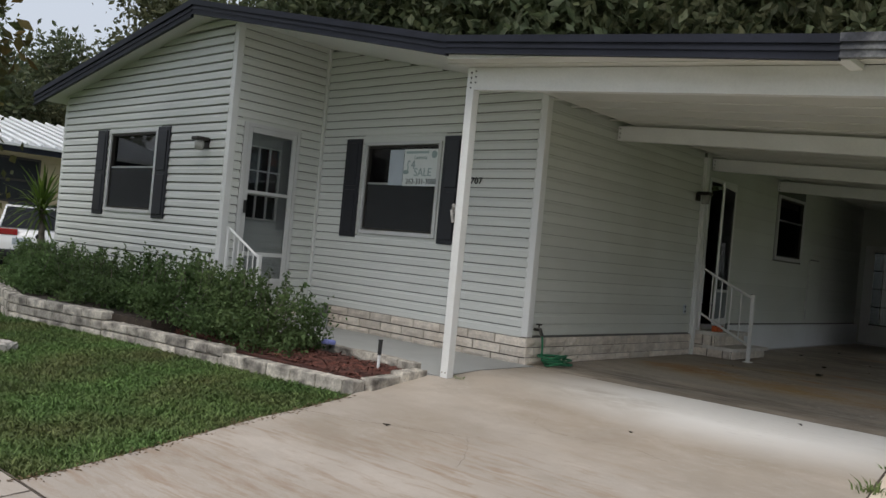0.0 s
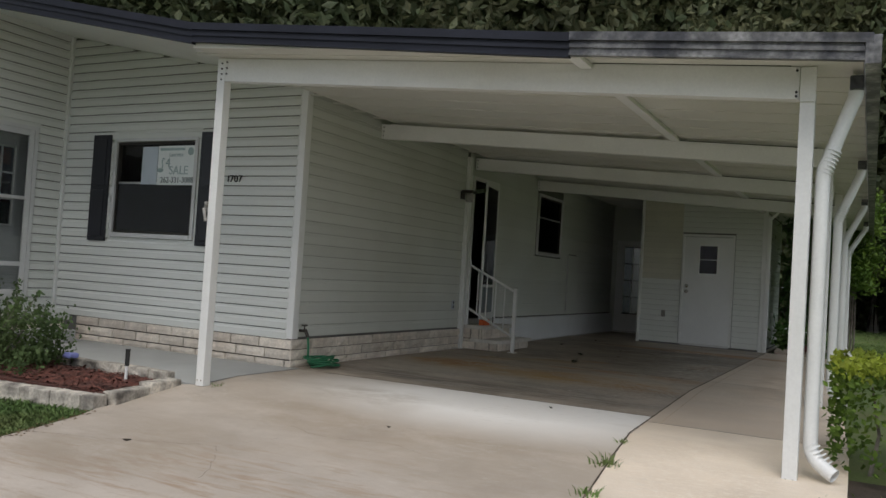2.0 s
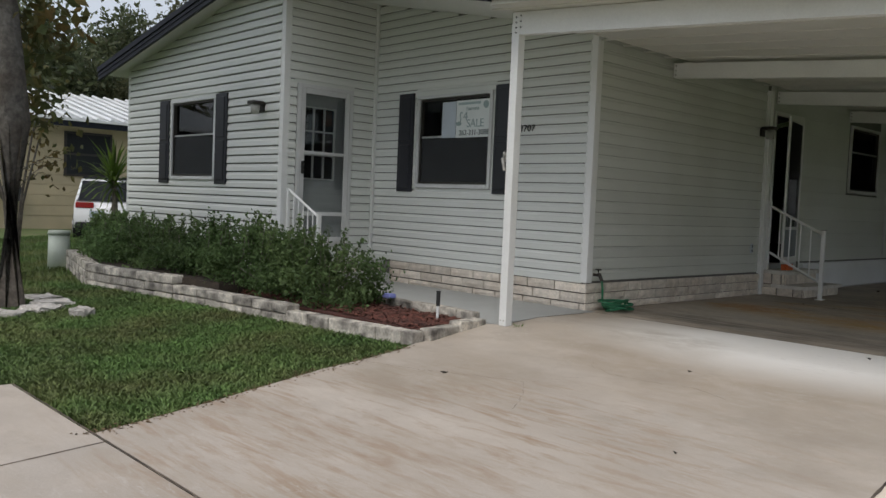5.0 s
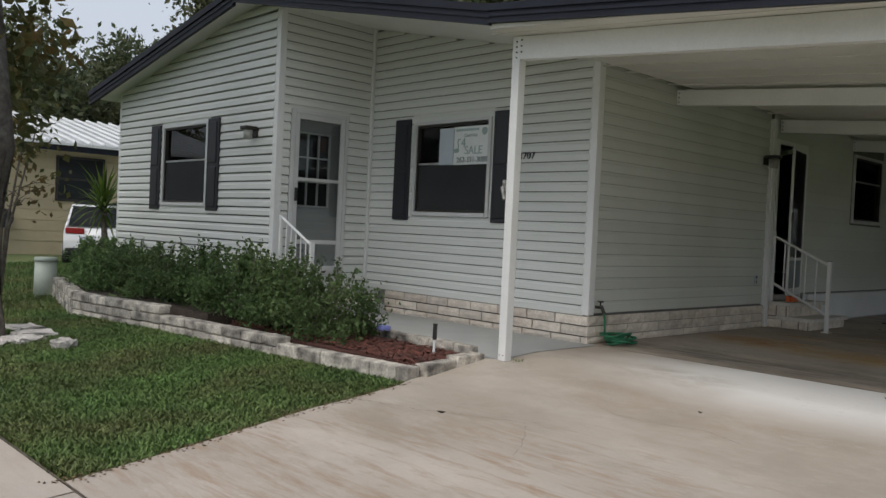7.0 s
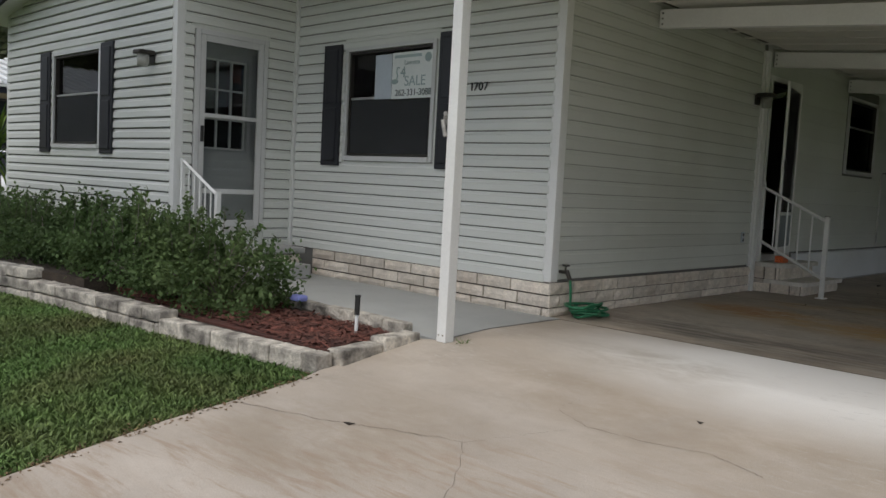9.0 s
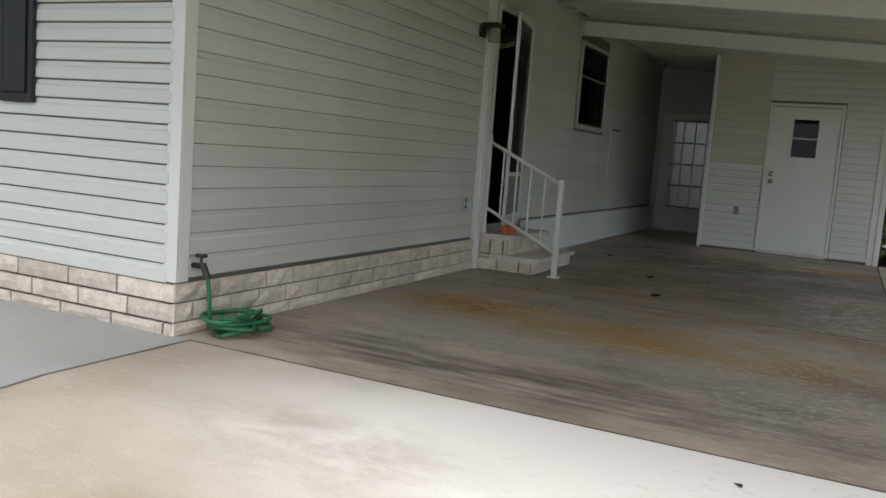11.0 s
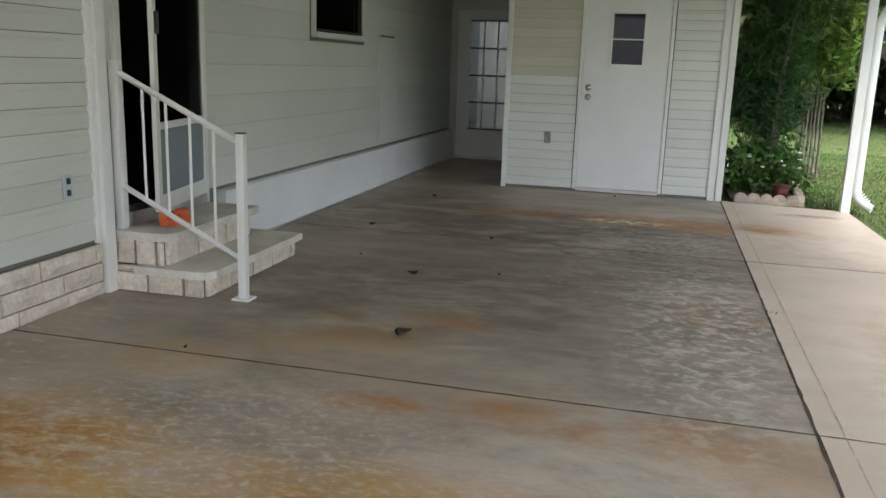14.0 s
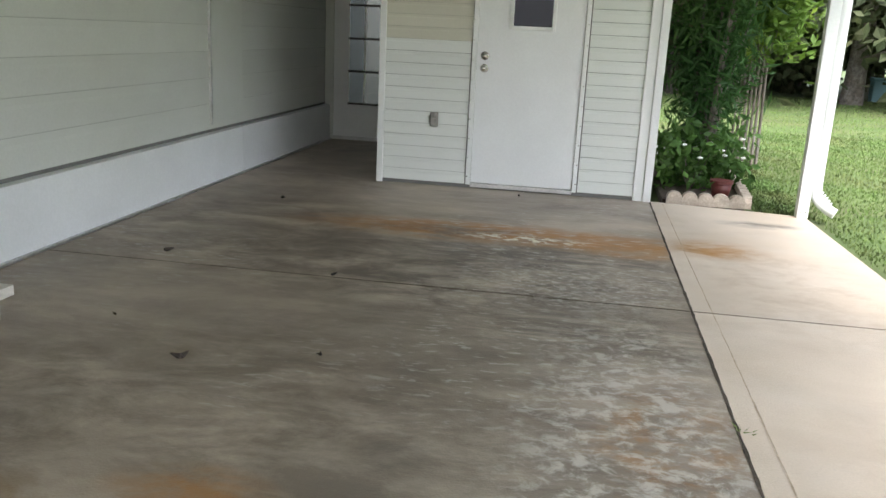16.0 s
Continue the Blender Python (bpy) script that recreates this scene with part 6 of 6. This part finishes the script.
v = [bm.verts.new(p) for p in ((0, 0, 0), (0, 0.02, 0.05), (0, 0.07, 0.05), (0, 0.09, 0), (-5.3, 0, 1.15), (-5.3, 0.02, 1.2), (-5.3, 0.07, 1.2), (-5.3, 0.09, 1.15))]
for i in range(3):
    bm.faces.new((v[i], v[i + 1], v[i + 5], v[i + 4]))
bm.faces.new(v[:4]), bm.faces.new(v[4:])
rib = mesh_of("rib", bm, M["metal_roof"])
for k in range(58):
    o = new("rib", rib)
    o.location = (-14.7, -9.5 + k * 0.36, 2.735)
    o.parent = nroof
boxpart("eave_board", M["fascia"], nb, -14.9, -14.75, -9.5, 11.4, 2.52, 2.70)
boxpart("gutter", M["trim"], nb, -14.74, -14.66, -9.5, 11.4, 2.66, 2.72)
for y in (0.6, -4.6):
    w = new("window")
    w.parent = nb
    boxpart("frame", M["bronze"], w, -15.29, -15.24, y - 0.62, y + 0.62, 1.25, 2.42)
    boxpart("pane", M["carglass"], w, -15.239, -15.235, y - 0.56, y + 0.56, 1.86, 2.36)
    boxpart("pane", M["carglass"], w, -15.239, -15.235, y - 0.56, y + 0.56, 1.31, 1.80)
nb.location = (-2.2, 0.7, 0.1)
ac = thing("meter_box", "dark round meter box on the neighbouring wall", "meter")
bm = bmesh.new()
rod(bm, (-17.48, -0.6, 0.85), (-17.2, -0.6, 0.85), 0.26, 0.24, 16)
part("body", bm, M["black"], ac)
bm = bmesh.new()
rod(bm, (-17.45, -0.6, -0.1), (-17.45, -0.6, 0.8), 0.03)
part("pipe", bm, M["metal"], ac)


def car(m):
    c = thing("parked_car", "white sport utility car parked with its tail outward", "car")
    # side outline, tail at x = 0, nose at -x
    prof = [(0.0, 0.42), (0.03, 0.62), (-0.02, 0.95), (-0.12, 1.02), (-0.48, 1.52), (-0.8, 1.62), (-2.3, 1.60), (-3.1, 1.08), (-4.2, 0.95), (-4.45, 0.7), (-4.42, 0.4), (-3.9, 0.3), (-0.2, 0.32)]
    bm = bmesh.new()
    a = [bm.verts.new((x, -0.9 + (0.16 if z > 1.05 else 0), z)) for x, z in prof]
    b = [bm.verts.new((x, 0.9 - (0.16 if z > 1.05 else 0), z)) for x, z in prof]
    bm.faces.new(a), bm.faces.new(b)
    for i in range(len(prof)):
        j = (i + 1) % len(prof)
        bm.faces.new((a[i], a[j], b[j], b[i]))
    bmesh.ops.bevel(bm, geom=bm.edges[:], offset=0.05, segments=2, affect="EDGES")
    body = part("body", bm, M["carpaint"], c, "", True)
    bm = bmesh.new()
    v = [bm.verts.new(p) for p in ((-0.085, -0.80, 1.04), (-0.085, 0.80, 1.04), (-0.47, 0.71, 1.53), (-0.47, -0.71, 1.53))]
    bm.faces.new(v)
    bmesh.ops.solidify(bm, geom=bm.faces[:], thickness=0.03)
    part("rear_window", bm, M["carglass"], c)
    for sy in (-1, 1):
        boxpart("tail_light", M["taillight"], c, -0.1, 0.012, sy * 0.86, sy * 0.45, 0.86, 1.0, 0.02)
        bm = bmesh.new()
        v = [bm.verts.new(p) for p in ((-0.7, sy * 0.79, 1.12), (-2.7, sy * 0.80, 1.12), (-2.2, sy * 0.765, 1.5), (-0.9, sy * 0.765, 1.5))]
        bm.faces.new(v)
        bmesh.ops.solidify(bm, geom=bm.faces[:], thickness=0.02)
        part("side_window", bm, M["carglass"], c)
        for x in (-0.75, -3.5):
            w = new("wheel")
            w.parent = c
            bm = bmesh.new()
            rod(bm, (x, sy * 0.70, 0.34), (x, sy * 0.92, 0.34), 0.34, sides=24)
            part("tyre", bm, M["tyre"], w)
            bm = bmesh.new()
            rod(bm, (x, sy * 0.90, 0.34), (x, sy * 0.935, 0.34), 0.21, sides=18)
            part("rim", bm, M["metal"], w)
    # Added panel that makes the car roof read dark.
    boxpart("roof_panel", M["carglass"], c, -2.3, -0.62, -0.70, 0.70, 1.59, 1.632, 0.01, "dark panel laid over the car roof")
    boxpart("bumper", M["black"], c, -0.12, 0.07, -0.86, 0.86, 0.34, 0.52, 0.04)
    boxpart("number_plate", M["paper_old"], c, 0.0, 0.035, -0.55, -0.22, 0.64, 0.80, 0.006)
    bm = bmesh.new()
    bmesh.ops.create_circle(bm, cap_ends=True, segments=14, radius=0.07, matrix=Matrix.Translation((0.03, 0, 0.86)) @ pose(0, 0, 0, 0, 90))
    part("badge", bm, M["black"], c)
    c.matrix_world = m
    return c


car(pose(-12.6, 0.08, -0.12, 0, 0, -20) @ Matrix.Scale(0.87, 4))

# ---- hedge, oleander bed ----
hedge = thing("hedge", "clipped boxwood hedge with bright new growth on top", "hedge")
bm = bmesh.new()
for k in range(22):
    x, y = 5.2 + 0.135 * k, -0.9 + 0.25 * math.sin(k * 2.1)
    stem(hedge, [(x, y, -0.1), (x + 0.05, y + 0.05, 0.2), (x + 0.1 * math.sin(k), y, 0.5)], 0.018, 0.006, 5)
p = gen.uniform((4.97, -1.30, 0.02), (8.2, -0.2, 0.62), (30000, 3))
edge = np.minimum.reduce((p[:, 0] - 4.97, p[:, 1] + 1.30, 0.64 - p[:, 2]))
p = p[(edge < gen.exponential(0.09, len(p))) & (gen.random(len(p)) < 0.35 + 0.9 * np.clip(p[:, 2], 0, 1))]
p += gen.normal(size=p.shape) * 0.018
under("foliage", leaf_mesh("foliage", p, 0.032, M["leaf_hedge"], 1.5), hedge)
p = gen.uniform((4.96, -1.31, 0.58), (8.2, -0.2, 0.67), (7000, 3))
p[:, 2] += 0.03 * np.sin(p[:, 0] * 7) * np.cos(p[:, 1] * 9)
under("new_growth", leaf_mesh("new_growth", p, 0.03, M["leaf_top"], 1.5), hedge, "bright yellow-green new leaves")
bm = bmesh.new()
box(bm, 5.09, 8.4, -1.75, 0.2, -0.16, -0.062)
setting(part("hedge_soil", bm, M["soil"]), "dark soil under the hedge", "soil")
for k, (x, y) in enumerate(((5.38, -1.78), (5.85, -1.95), (6.3, -2.05))):
    bm = bmesh.new()
    box(bm, -0.2, 0.2, -0.07, 0.07, -0.05, 0.06, 0.025)
    o = tagged(part("stone", bm, M["stone"]), "pale edging stone before the hedge", "stone", "hedge edging")
    o.location, o.rotation_euler = (x, y, ground_z(y) - 0.02), (0, 0, -0.4)

bed = thing("flower_bed_edging", "scalloped concrete edging round the flower bed", "edging")


def scallop(x, y, rz):
    bm = bmesh.new()
    pts = [(-0.062, 0.0), (0.062, 0.0)] + [(0.062 * math.cos(a), 0.055 + 0.05 * math.sin(a)) for a in np.linspace(0, math.pi, 9)]
    slab_xz(bm, pts, -0.035, 0.035)
    o = part("scallop", bm, M["edging"], bed)
    o.matrix_local = pose(x, y, -0.01, 0, 0, rz)


for k in range(5):
    scallop(3.76 + k * 0.125, 8.985, 0)
for k in range(11):
    scallop(4.345 + 0.012 * k, 9.03 + k * 0.14, 84)
bm = bmesh.new()
prism(bm, [(3.67, 9.0), (4.33, 9.0), (4.46, 10.7), (3.67, 11.0)], -0.1, 0.02)
setting(part("bed_soil", bm, M["soil"]), "dark soil of the flower bed", "soil")
ole = thing("oleander", "tall oleander with long dark green leaves", "shrub", at=(4.02, 10.0, 0.0))
bm = bmesh.new()
heads = []
r = random.Random(21)
for k in range(26):
    a, f = r.uniform(0, 6.28), r.uniform(0.1, 1)
    e = Vector((0.42 * f * math.cos(a) + 0.06, 0.75 * f * math.sin(a), r.uniform(1.3, 3.3)))
    stem(ole, [(e.x * 0.25, e.y * 0.25, 0), (e.x * 0.55, e.y * 0.55, e.z * 0.55), tuple(e)], 0.018, 0.006, 5)
    for j in range(6):
        heads.append(e * (0.34 + 0.14 * j) + Vector((r.uniform(-0.12, 0.12), r.uniform(-0.12, 0.12), 0)))
hp = np.array([list(v) for v in heads])
p = (hp[:, None, :] + gen.normal(size=(len(hp), 46, 3)) * (0.12, 0.15, 0.18)).reshape(-1, 3)
under("foliage", leaf_mesh("foliage", p, 0.024, M["leaf_long"], 6.5, 0.5), ole)
side = thing("shrub", "light green arching shrub behind the flower bed", "shrub", at=(4.75, 11.6, 0.0))
c = clumps(70, 60, (-0.35, -0.4, 1.2), (0.45, 0.5, 3.0), 0.13)
under("foliage", leaf_mesh("foliage", c, 0.05, M["leaf_hedge"], 2.4), side)
bm = bmesh.new()
for k in range(7):
    stem(side, [(0.05 * k - 0.15, 0, 0), (0.04 * k - 0.1, 0.1, 1.2), (0.12 * k - 0.3, 0.05 * k - 0.1, 2.4)], 0.02, 0.006, 5)
for k, (x, y, s) in enumerate(((3.95, 9.55, 0.25), (4.2, 9.8, 0.22), (3.82, 9.9, 0.19))):
    b = thing("bedding_plant", "light green leafy plant in the flower bed", "plant", "bedding plants", at=(x, y, 0.0))
    c = clumps(26, 16, (-s, -s, 0.08), (s, s, 0.28 + s), 0.06)
    under("foliage", leaf_mesh("foliage", c, 0.05, M["leaf_bed"], 1.9), b)
    bm = bmesh.new()
    for j in range(6):
        stem(b, [(0, 0, 0.0), (s * 0.35 * math.cos(j), s * 0.35 * math.sin(j), 0.2), (s * 0.6 * math.cos(j), s * 0.6 * math.sin(j), 0.3 + s * 0.4)], 0.006, 0.003, 5)
    for j in range(9):
        bm = bmesh.new()
        bmesh.ops.create_icosphere(bm, subdivisions=1, radius=0.022, matrix=Matrix.Translation((s * math.cos(j * 2.4), s * math.sin(j * 2.4), 0.30 + 0.02 * j)) @ Matrix.Diagonal((1.2, 1.2, 0.5, 1)))
        part("flower", bm, M["flower"], b, "small white flower")
pot = thing("flower_pot", "dark red plastic flower pot in the bed", "pot", at=(4.17, 9.28, 0.02))
bm = bmesh.new()
rod(bm, (0, 0, 0), (0, 0, 0.13), 0.07, 0.09, 20)
part("body", bm, M["red"], pot, "", True)
bm = bmesh.new()
rod(bm, (0, 0, 0.12), (0, 0, 0.145), 0.098, 0.098, 20)
part("lip", bm, M["red"], pot)
edge_pipe = thing("white_edging", "white pipe lying behind the flower bed", "edging")
bm = bmesh.new()
rod(bm, (3.68, 11.9, 0.06), (4.35, 12.1, 0.06), 0.05)
part("pipe", bm, M["trim"], edge_pipe)
ub = thing("utility_box", "blue-green plastic utility box on the back lawn", "utility box", at=(11.0, 27.0, -0.05))
boxpart("body", M["teal"], ub, -0.17, 0.17, -0.17, 0.17, 0, 0.56, 0.03)
boxpart("lid", M["teal"], ub, -0.19, 0.19, -0.19, 0.19, 0.56, 0.66, 0.03)

# ---- woods ----
kinds = [tree("tall dark green oak in the woods behind", 12.5, 4.6, 0.28, 0.20, M["leaf_far"], 260, 84, 31, "woods", 0.16, 0.62),
         tree("tall olive green tree in the woods behind", 14.0, 4.2, 0.26, 0.19, M["leaf_far2"], 240, 84, 32, "woods", 0.22, 0.6),
         tree("broad dark tree in the woods behind", 10.5, 5.0, 0.30, 0.20, M["leaf_far"], 260, 84, 33, "woods", 0.12, 0.65),
         tree("slender bare-stemmed tree in the woods behind", 13.0, 2.6, 0.17, 0.22, M["leaf_far2"], 130, 70, 34, "woods", 0.42, 0.5)]
first = [(-14, 26), (-3, 27), (6.5, 33), (14, 31)]
for t, (x, y) in zip(kinds, first):
    t.location = (x, y, 0)
r = random.Random(77)
spots = [(-22, 17.5), (-27, 21), (-18, 20.5), (-13.5, 22), (-31, 15.5), (-9, 24.5), (-6, 27), (-1, 25), (2.5, 28), (-12, 29)]
for k in range(9):
    spots.append((-19 + k * 4.2 + r.uniform(-1, 1), 23.5 + r.uniform(-1, 2)))
for k in range(13):
    spots.append((-46 + k * 6.0 + r.uniform(-1.5, 1.5), 31 + r.uniform(-3, 4)))
for k in range(7):
    spots.append((-50 + k * 8.0 + r.uniform(-2, 2), 42 + r.uniform(-3, 5)))
for k in range(9):
    spots.append((4.5 + k * 3.0 + r.uniform(-1, 1), 29.5 + r.uniform(0, 3)))
for k in range(5):
    spots.append((-34 + r.uniform(-3, 3), -12 + k * 7.5))
for k in range(3):
    spots.append((25 + r.uniform(-2, 3), 6 + k * 8))
for k in range(2):
    spots.append((-16 + k * 26 + r.uniform(-2, 2), -42 + r.uniform(-4, 3)))
for k, (x, y) in enumerate(spots):
    base = kinds[k % 3] if r.random() < 0.8 else kinds[3]
    s = r.uniform(0.9, 1.25) if y > 15 else r.uniform(0.68, 0.9)
    o = copy_thing(base, pose(x, y, 0, 0, 0, r.uniform(0, 360)))
    o.scale = (s, s, s * r.uniform(0.9, 1.1))
for k, (x, y, s, turn) in enumerate(((-29.5, 2.4, 0.72, 40), (-31.5, 5.2, 0.52, 160), (-30.0, 8.0, 0.48, 250), (-31.0, 11.6, 0.58, 310))):
    o = copy_thing(kinds[(k + 2) % 3], pose(x, y, 0, 0, 0, turn))
    o.scale = (s, s, s)
under_w = thing("undergrowth", "dark undergrowth along the edge of the woods", "undergrowth", "", "stuff")
c = clumps(760, 60, (-30, 28.5, 0.1), (34, 31.0, 2.6), 0.5)
under("foliage", leaf_mesh("foliage", c, 0.17, M["leaf_far"]), under_w)

# Added wall that blocks daylight behind the passage door's glass.
setting(boxpart("wall_beyond", M["room"], None, -0.5, 1.0, 13.2, 13.25, 0.0, 2.6), "backing wall added beyond the passage door to dim its panes", "wall")
